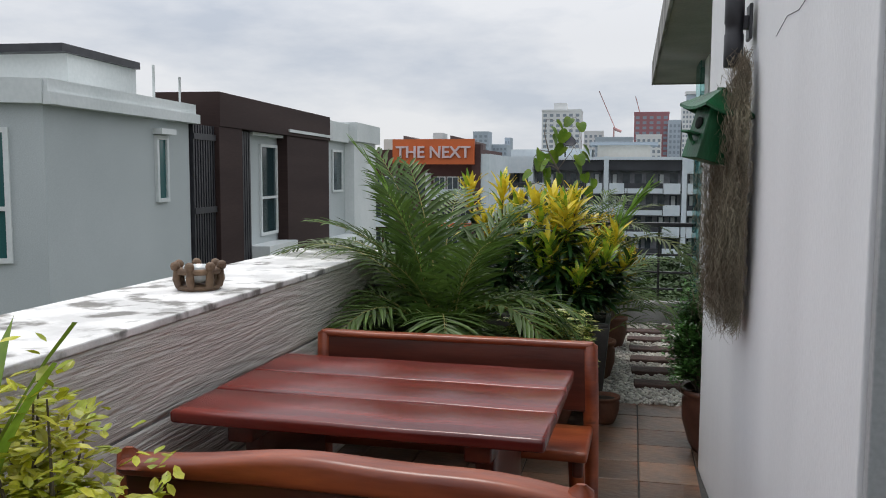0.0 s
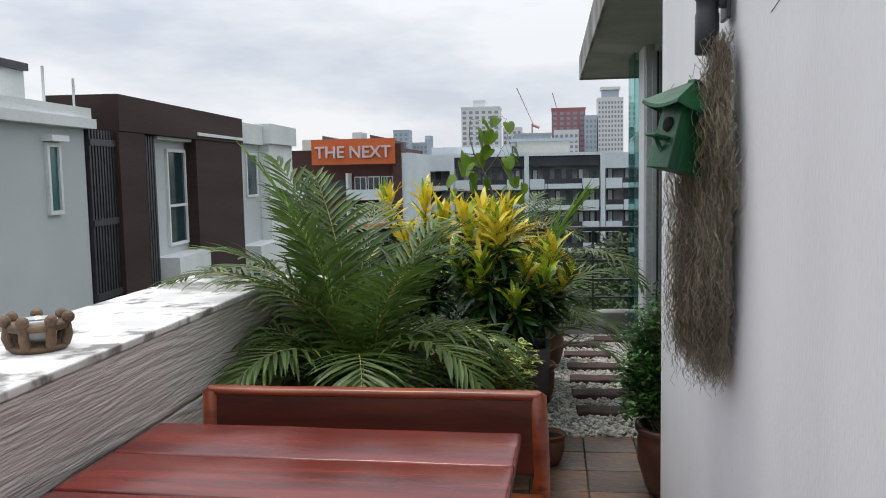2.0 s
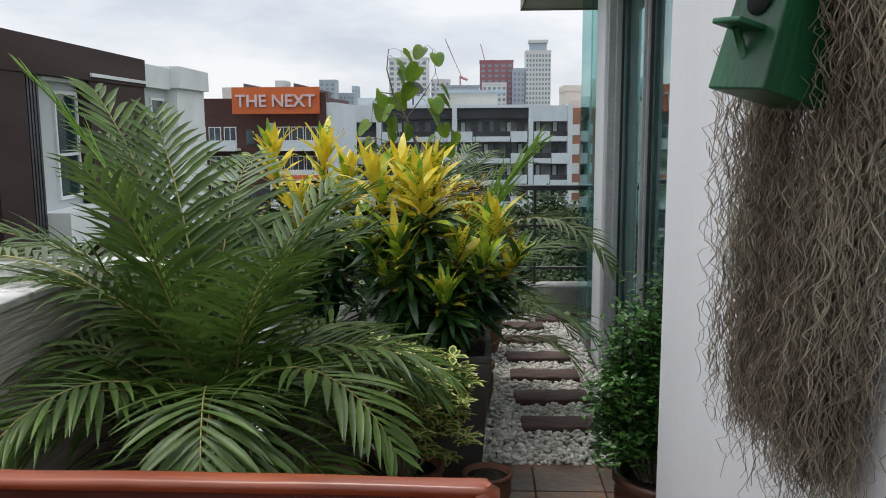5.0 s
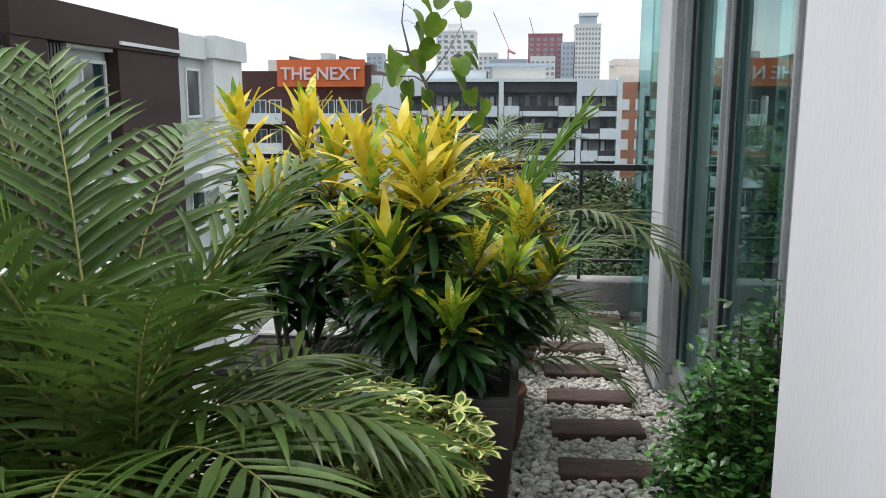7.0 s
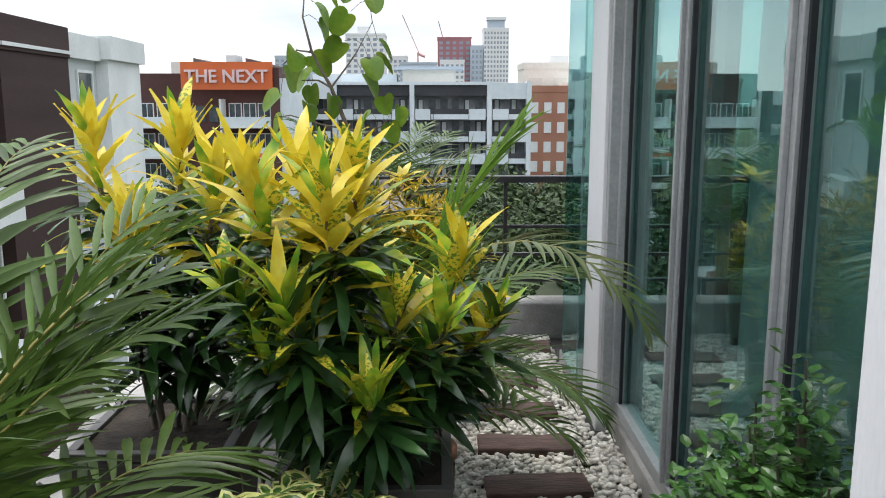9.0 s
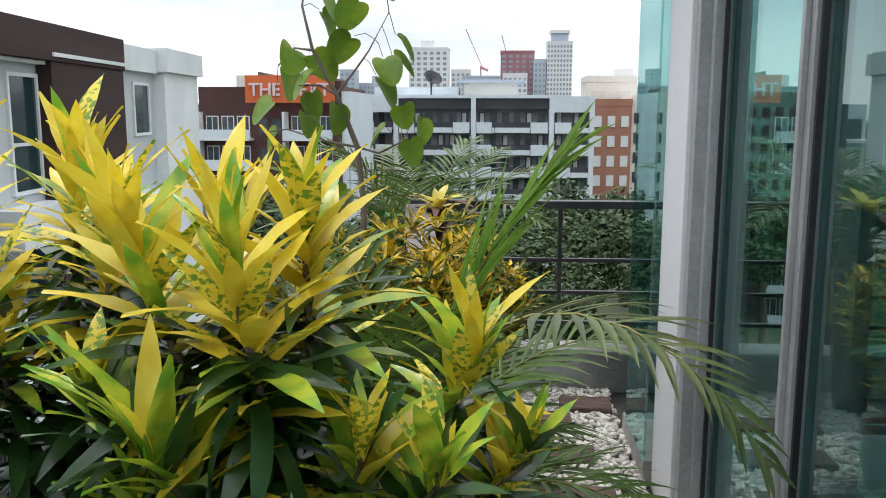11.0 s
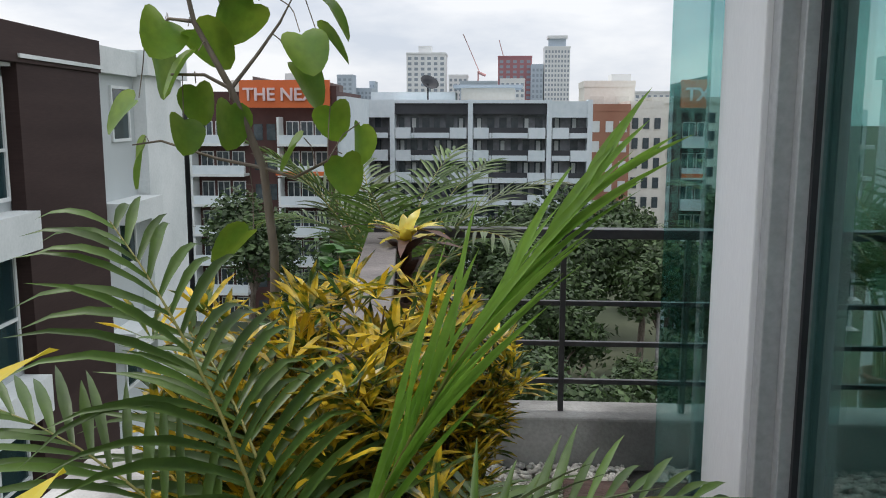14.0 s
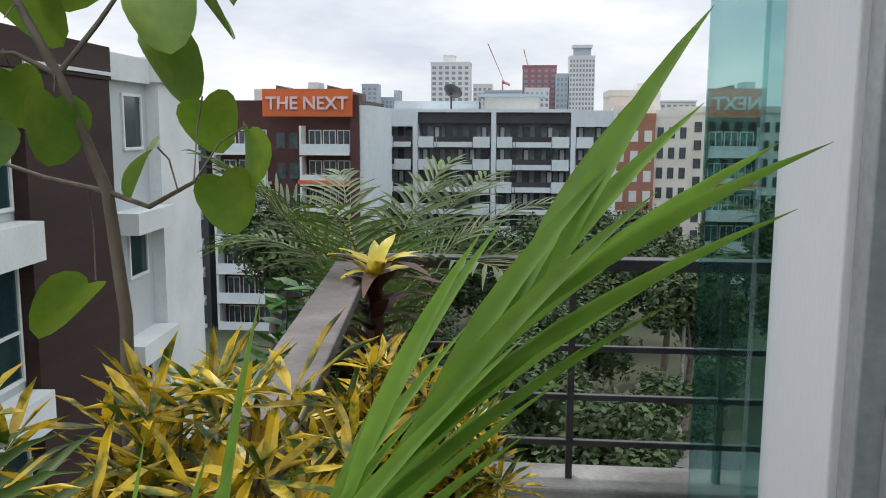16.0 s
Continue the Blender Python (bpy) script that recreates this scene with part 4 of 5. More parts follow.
def leafy(name, x, y, z, label, category, m, seed, radius, h0, h1, count, leaf, width, whorl=1, branches=14, spread=1.0, rise=None, middle=None):
    """A shrub: twigs that fork from the soil, each carrying many small leaves."""
    rnd = random.Random(seed)
    e = empty(name, x, y, z, label, category)
    verts, faces, mats = [], [], []
    tw = bmesh.new()
    tips = []
    for b in range(branches):
        a, r = rnd.uniform(0, 6.28), radius * math.sqrt(rnd.random()) * spread
        zz = h0 + (h1 - h0) * rnd.random() * (1 - 0.45 * (r / radius) ** 2)
        tip = Vector((r * math.cos(a), r * math.sin(a), zz))
        mid = tip * 0.5 + Vector((rnd.uniform(-0.03, 0.03), rnd.uniform(-0.03, 0.03), 0.04))
        add_tube(tw, [(0.03 * math.cos(a), 0.03 * math.sin(a), -0.04), mid, tip], [0.007, 0.005, 0.002], 5)
        tips.append((mid, tip))
    part("branching_stem", tw, M_TWIG, e)
    done = 0
    while done < count:
        mid, tip = rnd.choice(tips)
        u = rnd.uniform(0.15, 1.0)
        c = mid.lerp(tip, u) + Vector((rnd.gauss(0, 1), rnd.gauss(0, 1), rnd.gauss(0, 1))) * radius * 0.13
        base_az = rnd.uniform(0, 6.28)
        for k in range(whorl):
            az = base_az + 6.283 * k / whorl + rnd.uniform(-0.2, 0.2)
            el = rnd.uniform(*rise) if rise else rnd.uniform(-0.3, 0.75) if whorl == 1 else rnd.uniform(-0.1, 0.35)
            d = Vector((math.cos(az) * math.cos(el), math.sin(az) * math.cos(el), math.sin(el)))
            s = Vector((-math.sin(az), math.cos(az), rnd.uniform(-0.3, 0.3))).normalized()
            ln, w = leaf * rnd.uniform(0.7, 1.15), width * rnd.uniform(0.8, 1.15)
            nrm = d.cross(s)
            b = len(verts)
            verts.extend((c, c + d * ln * 0.35 + s * w * 0.5, c + d * ln * 0.7 + s * w * 0.42, c + d * ln - nrm * 0.1 * ln, c + d * ln * 0.7 - s * w * 0.42, c + d * ln * 0.35 - s * w * 0.5, c + d * ln * 0.5 - nrm * 0.14 * w))
            if middle:
                # the green middle of the leaf inside its pale margin
                mid_c = verts[b + 6]
                verts.extend(mid_c.lerp(verts[b + i], 0.66) for i in range(6))
                for i in range(6):
                    k2 = (i + 1) % 6
                    faces.extend(((b + 6, b + 7 + i, b + 7 + k2), (b + 7 + i, b + i, b + k2, b + 7 + k2)))
                    mats.extend((1, 0))
            else:
                for i in range(6):
                    faces.append((b + 6, b + i, b + (i + 1) % 6))
                    mats.append(0)
            done += 1
    link("foliage", mesh_from("foliage", verts, faces, mats), [m, middle] if middle else m, e)
    return e


leafy("variegated_shrub", -0.47, 4.80, 0.24, "schefflera shrub with cream and green whorled leaves", "shrub", M_SCH, 21, 0.31, 0.2, 0.58, 2600, 0.074, 0.030, 8, 80, middle=M_SCHG)
leafy("green_shrub", 0.46, 4.58, 0.32, "dense small-leaved green shrub in a clay pot", "shrub", M_BUSH, 22, 0.23, 0.08, 0.80, 9000, 0.034, 0.020, 1, 110)
leafy("golden_shrub", -1.22, 1.20, 0.45, "golden yellow-green small-leaved shrub by the parapet", "shrub", M_GOLD, 23, 0.30, 0.15, 0.74, 3400, 0.048, 0.023, 1, 44)
leafy("narrow_croton", -0.38, 6.68, 0.26, "narrow-leaved croton with yellow and green blades", "shrub", M_NC, 24, 0.34, 0.35, 1.02, 6500, 0.115, 0.017, 7, 60, rise=(0.0, 1.1))
leafy("narrow_croton", -0.16, 7.36, 0.26, "narrow-leaved croton with orange-yellow blades", "shrub", M_NC, 25, 0.23, 0.3, 0.82, 3400, 0.11, 0.016, 7, 40, rise=(0.0, 1.1))
leafy("green_shrub", -0.62, 8.2, 0.0, "dark green shrub by the side rail", "shrub", M_BUSH, 26, 0.22, 0.5, 1.05, 900, 0.10, 0.07, 1, 20)


def heart_leaf(size):
    bm = bmesh.new()
    n = 18
    outline = []
    for k in range(n):
        a = 2 * math.pi * k / n
        r = 0.5 * (1 + 0.28 * math.cos(a) ** 3) * (1 - 0.32 * math.exp(-((a - math.pi) / 0.35) ** 2))
        outline.append((size * (r * math.cos(a) + 0.42), size * 0.95 * r * math.sin(a)))
    c = bm.verts.new((size * 0.3, 0, 0))
    ring = [bm.verts.new((px, py, 0.22 * abs(py) - 0.25 * px * px / size + 0.03 * size * math.sin(px * 40))) for px, py in outline]
    for k in range(n):
        bm.faces.new((c, ring[k], ring[(k + 1) % n])).smooth = True
    me = bpy.data.meshes.new("leaf")
    bm.to_mesh(me)
    bm.free()
    me.materials.append(M_HEART)
    return me


def sapling():
    rnd = random.Random(31)
    ox, oy, oz = -0.60, 6.95, 0.28
    e = empty("sapling", ox, oy, oz, "thin sapling with large heart-shaped green leaves", "sapling")
    trunk = [(0.02, 0, 0), (0.07, 0, 0.5), (0.08, 0, 0.94), (0.06, 0.0, 1.14), (-0.01, 0.0, 1.32), (-0.09, 0.0, 1.47), (-0.13, 0.03, 1.62), (-0.12, 0.05, 1.74)]
    part("trunk", tube(trunk, [0.014, 0.013, 0.011, 0.010, 0.008, 0.006, 0.004, 0.002], 8), M_TWIG, e)
    limbs = [[trunk[4], (0.05, 0.02, 1.40), (0.10, 0.03, 1.47), (0.17, 0.04, 1.60), (0.15, 0.05, 1.74)], [trunk[3], (0.14, -0.03, 1.12), (0.22, -0.05, 1.16)],
             [trunk[4], (-0.06, -0.03, 1.35), (-0.13, -0.05, 1.35)], [trunk[3], (-0.06, 0.03, 1.16), (-0.20, 0.05, 1.20), (-0.27, 0.05, 1.19)], [trunk[5], (-0.16, 0.03, 1.48), (-0.22, 0.03, 1.42)]]
    for limb in limbs:
        part("branch", tube(limb, [0.005, 0.004, 0.003, 0.002, 0.0015][:len(limb)], 6), M_TWIG, e)
    kinds = [heart_leaf(0.098), heart_leaf(0.112), heart_leaf(0.126)]
    # where the leaves' middles hang: across, along and up
    spots = [(-0.26, 0.0, 1.28), (-0.19, 0.04, 1.39), (-0.16, 0.0, 1.46), (-0.10, -0.04, 1.38), (-0.10, 0.03, 1.30), (0.0, -0.03, 1.26), (-0.10, -0.05, 1.23), (-0.25, 0.05, 1.17),
             (0.14, -0.05, 1.19), (0.25, 0.0, 1.14), (0.22, 0.02, 1.26), (0.17, -0.03, 1.42), (0.21, 0.05, 1.44), (0.15, 0.03, 1.36), (0.29, 0.02, 1.21), (0.02, 0.05, 1.50),
             (0.08, 0.0, 1.73), (-0.05, 0.04, 1.58), (0.22, 0.04, 1.50), (0.0, -0.04, 1.70), (0.18, 0.0, 1.69), (-0.08, 0.02, 1.44), (0.05, 0.05, 1.62), (0.0, 0.0, 0.98), (-0.06, 0.04, 1.66)]
    joints = [Vector(a).lerp(Vector(b), f) for path in limbs + [trunk[3:]] for a, b in zip(path, path[1:]) for f in (0.3, 0.65, 1.0)]
    for spot in spots:
        c = Vector(spot)
        p = min(joints, key=lambda q: (q - c - Vector((0, 0, 0.05))).length)
        az = math.degrees(math.atan2(c.y - p.y, c.x - p.x)) + rnd.uniform(-25, 25)
        el = rnd.uniform(28, 68)
        o = new("leaf", rnd.choice(kinds))
        o.parent = e
        m = pose(0, 0, 0, 0, 0, az) @ pose(0, 0, 0, rnd.uniform(-45, 45), el, 0)
        root = c - (m @ Vector((0.045, 0, 0)))
        o.matrix_basis = Matrix.Translation(root) @ m
        part("leaf_stalk", tube([p, p.lerp(root, 0.5) + Vector((0, 0, 0.012)), root + (m @ Vector((0.008, 0, 0)))], 0.0014, 4), M_TWIG, e)


def bromeliad():
    rnd = random.Random(33)
    e = empty("bromeliad", -0.36, 8.36, 0.71, "bromeliad with dark leaves and yellow orange crown", "bromeliad")
    top, low = blade("leaf", 0.17, 0.05, 0.9), blade("leaf", 0.26, 0.045, 0.9)
    top.materials.append(M_BROM)
    low.materials.append(M_BROMD)
    for k in range(14):
        o = new("leaf", top)
        o.parent = e
        o.matrix_basis = pose(0, 0, 0.30 + 0.004 * k, 0, 0, k * 137) @ pose(0, 0, 0, 0, -rnd.uniform(25, 70), 0)
    for k in range(27):
        o = new("leaf", low)
        o.parent = e
        o.matrix_basis = pose(0, 0, 0.05 + 0.012 * k, 0, 0, k * 137) @ pose(0, 0, 0, 0, -rnd.uniform(10, 60), 0)
    part("stem", tube([(0, 0, -0.03), (0, 0, 0.36)], [0.03, 0.02], 8), M_BROMD, e)


def strap_plant():
    e = empty("strap_plant", -1.40, 1.12, 0.50, "green strap-leaved plant by the parapet", "plant")
    me = blade("leaf", 0.80, 0.06, 0.55, seg=9)
    me.materials.append(M_HEART)
    for k, (az, el) in enumerate(((-10, 80), (15, 84), (110, 70), (180, 60), (250, 64), (320, 70))):
        o = new("leaf", me)
        o.parent = e
        o.matrix_basis = pose(0, 0, 0.03 * k, 0, 0, az) @ pose(0, 0, 0, 0, -el, 0)
    part("stem", tube([(0, 0, 0), (0, 0, 0.2)], [0.02, 0.014], 8), M_TWIG, e)


sapling()
bromeliad()
strap_plant()


# ---- neighbouring house ----
def win(e, x, y0, y1, z0, z1, m=None, mid=None):
    """A window in a wall that faces local +x: frame proud of the wall, dark pane set in, sill and hood."""
    w = part("window", add_box(add_box(add_box(box(x - 0.02, x + 0.06, y0 - 0.07, y0, z0 - 0.07, z1 + 0.07), x - 0.02, x + 0.06, y1, y1 + 0.07, z0 - 0.07, z1 + 0.07), x - 0.02, x + 0.06, y0, y1, z1, z1 + 0.07), x - 0.02, x + 0.06, y0, y1, z0 - 0.07, z0), M_TRIM, e)
    part("pane", box(x + 0.004, x + 0.02, y0, y1, z0, z1), m or M_WIN, w)
    if mid is not None:
        part("transom", box(x + 0.02, x + 0.055, y0, y1, mid - 0.03, mid + 0.03), M_TRIM, w)
    return w


def neighbour_house():
    e = empty("house", -8.26, 15.6, -19.0, "pale grey modern house with dark brown timber-look portal", "house", rz=4)
    g = 19.0

    def P(name, b, m, label=""):
        return part(name, b, m, e, label)
    P("wall", box(-9, -0.30, -1.06, 8.2, 0, 2.5 + g), M_HOUSE)
    P("wall", box(-9, -0.12, -5.6, -1.08, 0, 2.62 + g), M_HOUSE)
    cham = P("wall", box(-9, 0.0, -4.0, 0.0, 0, 2.62 + g), M_HOUSE)
    cham.matrix_basis = pose(-0.12, -5.6, 0, 0, 0, -68)
    P("roof", box(-9, 0.0, -5.66, -1.0, 2.62 + g, 2.85 + g), M_TRIM, "pale roof parapet")
    P("cornice", box(-9, 0.07, -5.7, -0.96, 2.49 + g, 2.66 + g), M_TRIM)
    c2 = P("cornice", box(-9, 0.14, -4.1, 0.02, 2.50 + g, 2.84 + g), M_TRIM)
    c2.matrix_basis = pose(-0.12, -5.6, 0, 0, 0, -68)
    P("roof", box(-9, -0.6, -0.95, 8.2, 2.5 + g, 2.88 + g), M_TRIM)
    P("portal_beam", box(-1.4, 0.05, 0, 8.0, 2.50 + g, 3.20 + g, 0.01), M_BROWN, "dark brown beam")
    P("portal_column", box(-0.29, 0.03, 0.0, 1.22, 0, 2.50 + g, 0.01), M_BROWN)
    P("panel", box(-0.28, 0.0, 4.28, 8.0, 0, 2.58 + g, 0.01), M_BROWN, "dark brown cladding panel")
    P("flashing", box(-0.2, 0.09, 4.25, 8.05, 2.585 + g, 2.66 + g), M_TRIM)
    for k in range(9):
        P("screen_slat", box(-0.16, -0.06, -1.02 + k * 0.115, -0.96 + k * 0.115, 0.5 + g - 12, 2.49 + g), M_DARK)
    for z in (-0.6, 0.75, 2.2):
        P("screen_rail", box(-0.2, -0.03, -1.03, -0.02, z + g, z + 0.12 + g), M_DARK)
    P("screen_back", box(-0.29, -0.25, -1.04, 0.0, 0, 2.4 + g), M_DARK)
    for k in range(7):
        P("screen_slat", box(-0.25, -0.15, 1.28 + k * 0.13, 1.36 + k * 0.13, g - 12, 2.49 + g), M_DARK)
    P("ceiling_slab", box(-0.3, -0.1, 2.2, 4.27, 2.43 + g, 2.495 + g), M_TRIM)
    for s in range(5):
        z = g - 3.1 * s
        win(e, -0.30, 3.12, 4.15, z + 0.10, z + 2.18, mid=z + 0.95)
        P("ledge", box(-0.3, 0.25, 2.25, 4.27, z - 0.85, z - 0.15), M_TRIM)
        win(e, -0.12, -2.38, -2.08, z + 1.10, z + 2.14, M_WINT)
        P("hood", box(-0.12, 0.06, -2.5, -1.95, z + 2.23, z + 2.33), M_TRIM)
    w = None
    for s in range(3):
        z = g - 3.1 * s
        o = win(cham, 0.0, -1.9, -0.52, z + 0.36, z + 2.10, M_WINT, mid=z + 1.05)
    # further block
    P("wall", box(-8, -0.30, 8.2, 10.9, 0, 2.55 + g), M_HOUSE)
    # paler colour stands in for this face catching more sky light
    P("wall", box(-8, 0.02, 10.9, 14.0, 0, 2.6 + g), M_TRIM)
    P("roof", box(-8, 0.16, 10.75, 14.15, 2.6 + g, 3.22 + g), M_TRIM)
    P("roof", box(-8, -0.12, 8.15, 10.75, 2.55 + g, 3.15 + g), M_TRIM)
    for s in range(5):
        z = g - 3.1 * s
        win(e, -0.30, 9.35, 10.4, z + 1.02, z + 2.22)
        P("ledge", box(-0.30, 0.35, 8.4, 10.85, z - 0.95, z - 0.45), M_TRIM)
    # rooftop box and canopy
    P("roof_room", box(-3.2, -1.75, -2.40, 0.0, 2.85 + g, 3.66 + g), M_TRIM)
    P("canopy", box(-9, -1.65, -2.7, 0.0, 3.66 + g, 3.80 + g), M_DARK, "black flat roof canopy")
    P("canopy_post", box(-5.2, -5.05, -2.6, -2.45, 2.85 + g, 3.66 + g), M_DARK)
    for x, y, h in ((-0.9, -0.9, 0.75), (-0.8, 0.0, 0.62), (-5.0, 4.5, 0.9)):
        P("aerial", tube([(x, y, 2.8 + g), (x, y, 2.88 + g + h)], 0.025, 6), M_TRIM)


neighbour_house()


# ---- apartment blocks across the street ----
def sign_block():
    e = empty("apartment_building", -30.5, 88.5, -19.0, "maroon and white apartment block with orange roof sign", "building")
    g, wd = 19.0, 14.9
    part("wall", box(0, wd, 0.6, 14, 0, 4.1 + g), M_MAROON, e)
    part("wall", box(wd - 0.9, wd, -1.0, 0.6, 0, 4.6 + g), M_MAROON, e)
    part("wall", box(wd, wd + 0.9, -0.8, 14, 0, 3.6 + g), M_APT, e, "white end wall")
    for s in range(7):
        z = 1.2 + g - 3.0 * s
        for x0, x1 in ((0.2, 5.6), (9.0, wd - 0.95)):
            part("balcony", add_box(box(x0, x1, -1.3, 0.6, z - 2.45, z - 2.2), x0, x0 + 0.2, -1.3, 0.6, z - 2.2, z + 0.4), M_TRIM, e)
            part("balcony_glass", box(x0 + 0.2, x1, -1.28, -1.22, z - 2.2, z - 1.35), M_APT, e)
            for k in range(3):
                xx = x0 + 0.5 + k * (x1 - x0 - 0.6) / 3
                w = part("window", box(xx, xx + 1.3, 0.52, 0.6, z - 2.2, z + 0.0), M_TRIM, e)
                part("pane", box(xx + 0.1, xx + 0.6, 0.48, 0.515, z - 2.1, z - 0.1), M_WINFAR, w)
                part("pane", box(xx + 0.7, xx + 1.2, 0.48, 0.515, z - 2.1, z - 0.1), M_WINFAR, w)
        for k in range(2):
            part("window", box(6.2 + k * 1.3, 7.1 + k * 1.3, 0.52, 0.6, z - 1.9, z - 0.3), M_WINFAR, e)
    part("band", box(8.8, wd - 0.95, -1.35, 0.5, g - 4.1, g - 3.7), M_ORANGE, e, "orange stripe")
    sign = part("sign_panel", box(5.4, 14.3, -1.3, -0.9, 2.5 + g, 5.15 + g), M_ORANGE, e, "orange roof sign reading THE NEXT")
    cu = bpy.data.curves.new("letters", 'FONT')
    cu.body, cu.size, cu.extrude, cu.align_x, cu.offset = "THE NEXT", 1.72, 0.1, 'CENTER', 0.03
    tmp = bpy.data.objects.new("letters_source", cu)
    scene.collection.objects.link(tmp)
    bpy.context.view_layer.update()
    me = bpy.data.meshes.new_from_object(tmp)
    bpy.data.objects.remove(tmp)
    me.materials.clear()
    lt = link("lettering", me, M_LETTER, sign, "pale pink raised letters")
    lt.matrix_basis = pose(9.85, -1.42, 3.2 + g, 90, 0, 0)
    part("wing", box(-3.6, -0.3, 1.0, 12, 0, 2.4 + g), M_APT, e, "white and charcoal side wing")
    part("pier", box(-1.2, -0.7, -0.6, 1.0, 0, 2.4 + g), M_APTDARK, e)
    for s in range(7):
        z = 1.2 + g - 3.0 * s
        part("balcony", box(-3.7, -1.3, -0.8, 1.0, z - 2.5, z - 2.15), M_TRIM, e)
        part("window", box(-3.2, -1.6, 0.9, 1.02, z - 2.1, z - 0.2), M_WINFAR, e)
    # tiled gables behind
    for x, w2 in ((3.8, 3.2), (9.5, 3.2)):
        bm = bmesh.new()
        vs = [bm.verts.new(p) for p in ((x, 9, 4 + g), (x + w2, 9, 4 + g), (x, 9, 6.0 + g), (x + w2, 9, 5.2 + g), (x, 15, 4 + g), (x + w2, 15, 4 + g), (x, 15, 6.0 + g), (x + w2, 15, 5.2 + g))]
        for f in ((0, 1, 3, 2), (5, 4, 6, 7), (2, 3, 7, 6), (1, 5, 7, 3), (4, 0, 2, 6)):
            bm.faces.new([vs[k] for k in f])
        part("roof", bm, M_ROOFT, e, "grey tiled pitched roof")
    part("stair_tower", box(7.4, 8.5, 9, 12, 4 + g, 6.3 + g), M_TRIM, e)
    part("upper_storey", box(1.2, 6.5, 9.5, 13, 4 + g, 5.6 + g), M_CREAM, e)


def long_block():
    e = empty("apartment_building", -18.7, 112.0, -19.0, "long pale blue and charcoal apartment block with balconies", "building")
    g, wd = 19.0, 30.5
    rnd = random.Random(9)
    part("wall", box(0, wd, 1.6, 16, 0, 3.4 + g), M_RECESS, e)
    part("parapet", box(0, 5.6, -0.3, 1.6, 1.6 + g, 3.8 + g), M_APT, e, "pale blue corner")
    part("parapet", box(5.6, 25.4, -0.1, 1.6, 2.0 + g, 3.35 + g), M_APTDARK, e, "charcoal top band")
    part("coping", box(5.6, 25.4, -0.4, 16, 3.35 + g, 3.75 + g), M_APT, e)
    part("parapet", box(25.4, wd, -0.3, 1.6, 1.6 + g, 3.6 + g), M_APT, e)
    part("roof_room", box(14, 21, 5, 12, 3.4 + g, 5.6 + g), M_CREAM, e)
    part("roof_slab", box(13, 22, 4, 12.5, 5.4 + g, 5.8 + g), M_FARB, e)
    for x in (0.0, 5.3, 15.1, 24.9, wd - 0.6):
        part("column", box(x, x + 0.6, -0.7, 1.6, 0, 3.8 + g), M_APT, e, "white vertical fin")
    for s in range(8):
        z = g - 0.60 - 2.8 * s
        part("floor_slab", box(0.6, wd - 0.6, -0.2, 1.6, z - 0.3, z - 0.05), M_APTDARK, e)
        for b0 in (0.7, 6.0, 15.8, 25.6):
            width = 4.4 if b0 in (0.7, 25.6) else 9.0
            pieces = ((0.0, 0.48, False), (0.48, 1.0, True)) if width < 5 else ((0.0, 0.22, False), (0.22, 0.26, True), (0.26, 0.76, True), (0.76, 1.0, False))
            if s % 2 and width < 5:
                pieces = ((0.0, 0.52, True), (0.52, 1.0, False))
            for a, c, low in pieces:
                x0, x1 = b0 + a * width, b0 + c * width - 0.08
                if low:
                    part("balcony", box(x0, x1, -0.45, -0.25, z - 0.35, z + 0.30), M_APT, e)
                    part("balcony_rail", box(x0, x1, -0.42, -0.30, z + 0.30, z + 0.95), M_APTDARK, e)
                else:
                    part("balcony", box(x0, x1, -0.7, -0.25, z - 0.4, z + 0.95), M_APT, e)
            n = int(width / 1.5)
            for k in range(n):
                x = b0 + 0.2 + k * width / n
                part("window", box(x, x + rnd.uniform(0.7, 1.1), 1.5, 1.62, z + 0.1, z + 2.2), M_WINFAR, e)
                if rnd.random() < 0.35:
                    part("curtain_panel", box(x + 0.2, x + 0.7, 1.44, 1.49, z + 0.1, z + 2.1), M_TRIM, e)
    dish = part("dish", lathe([(0.02, 0), (0.8, 0.25), (1.25, 0.7), (1.23, 0.74), (0.75, 0.3), (0.02, 0.06)], 20), M_APTDARK, e, "dark satellite dish")
    dish.matrix_basis = pose(9.8, 3, 5.6 + g, 35, 30, 0)
    part("dish_mast", tube([(9.8, 3, 3.4 + g), (9.8, 3, 5.8 + g)], 0.12, 6), M_APTDARK, e)
    part("roof_room", box(2, 13.2, 6, 12, 3.4 + g, 4.9 + g), M_APT, e)


def grid_block(name, x, y, wd, dp, top, m, mw, label, cols, rows, floor, z0=-19.0, vert=False, frac=0.55, extra=None):
    """A far building: body, with each storey's window recesses as dark boxes set proud by a little."""
    e = empty(name, x, y, z0, label, "building")
    h = top - z0
    part("wall", box(0, wd, 0, dp, 0, h), m, e)
    part("roof", box(-0.01 * wd, wd * 1.01, -0.01 * wd, dp, h, h + floor * 0.35), m, e)
    cell = wd / cols
    fl = h - floor * 0.3
    shared = None
    for r in range(rows):
        for c in range(cols):
            if shared is None:
                bm = box(0, cell * frac, -0.12, 0.02, 0, floor * 0.55)
                o = part("window", bm, mw, e)
                shared = o.data
            else:
                o = new("window", shared)
                o.parent = e
            o.matrix_basis = pose(cell * (c + (1 - frac) / 2), 0, fl - floor * (r + 0.75))
    if extra:
        extra(e, h)
    return e


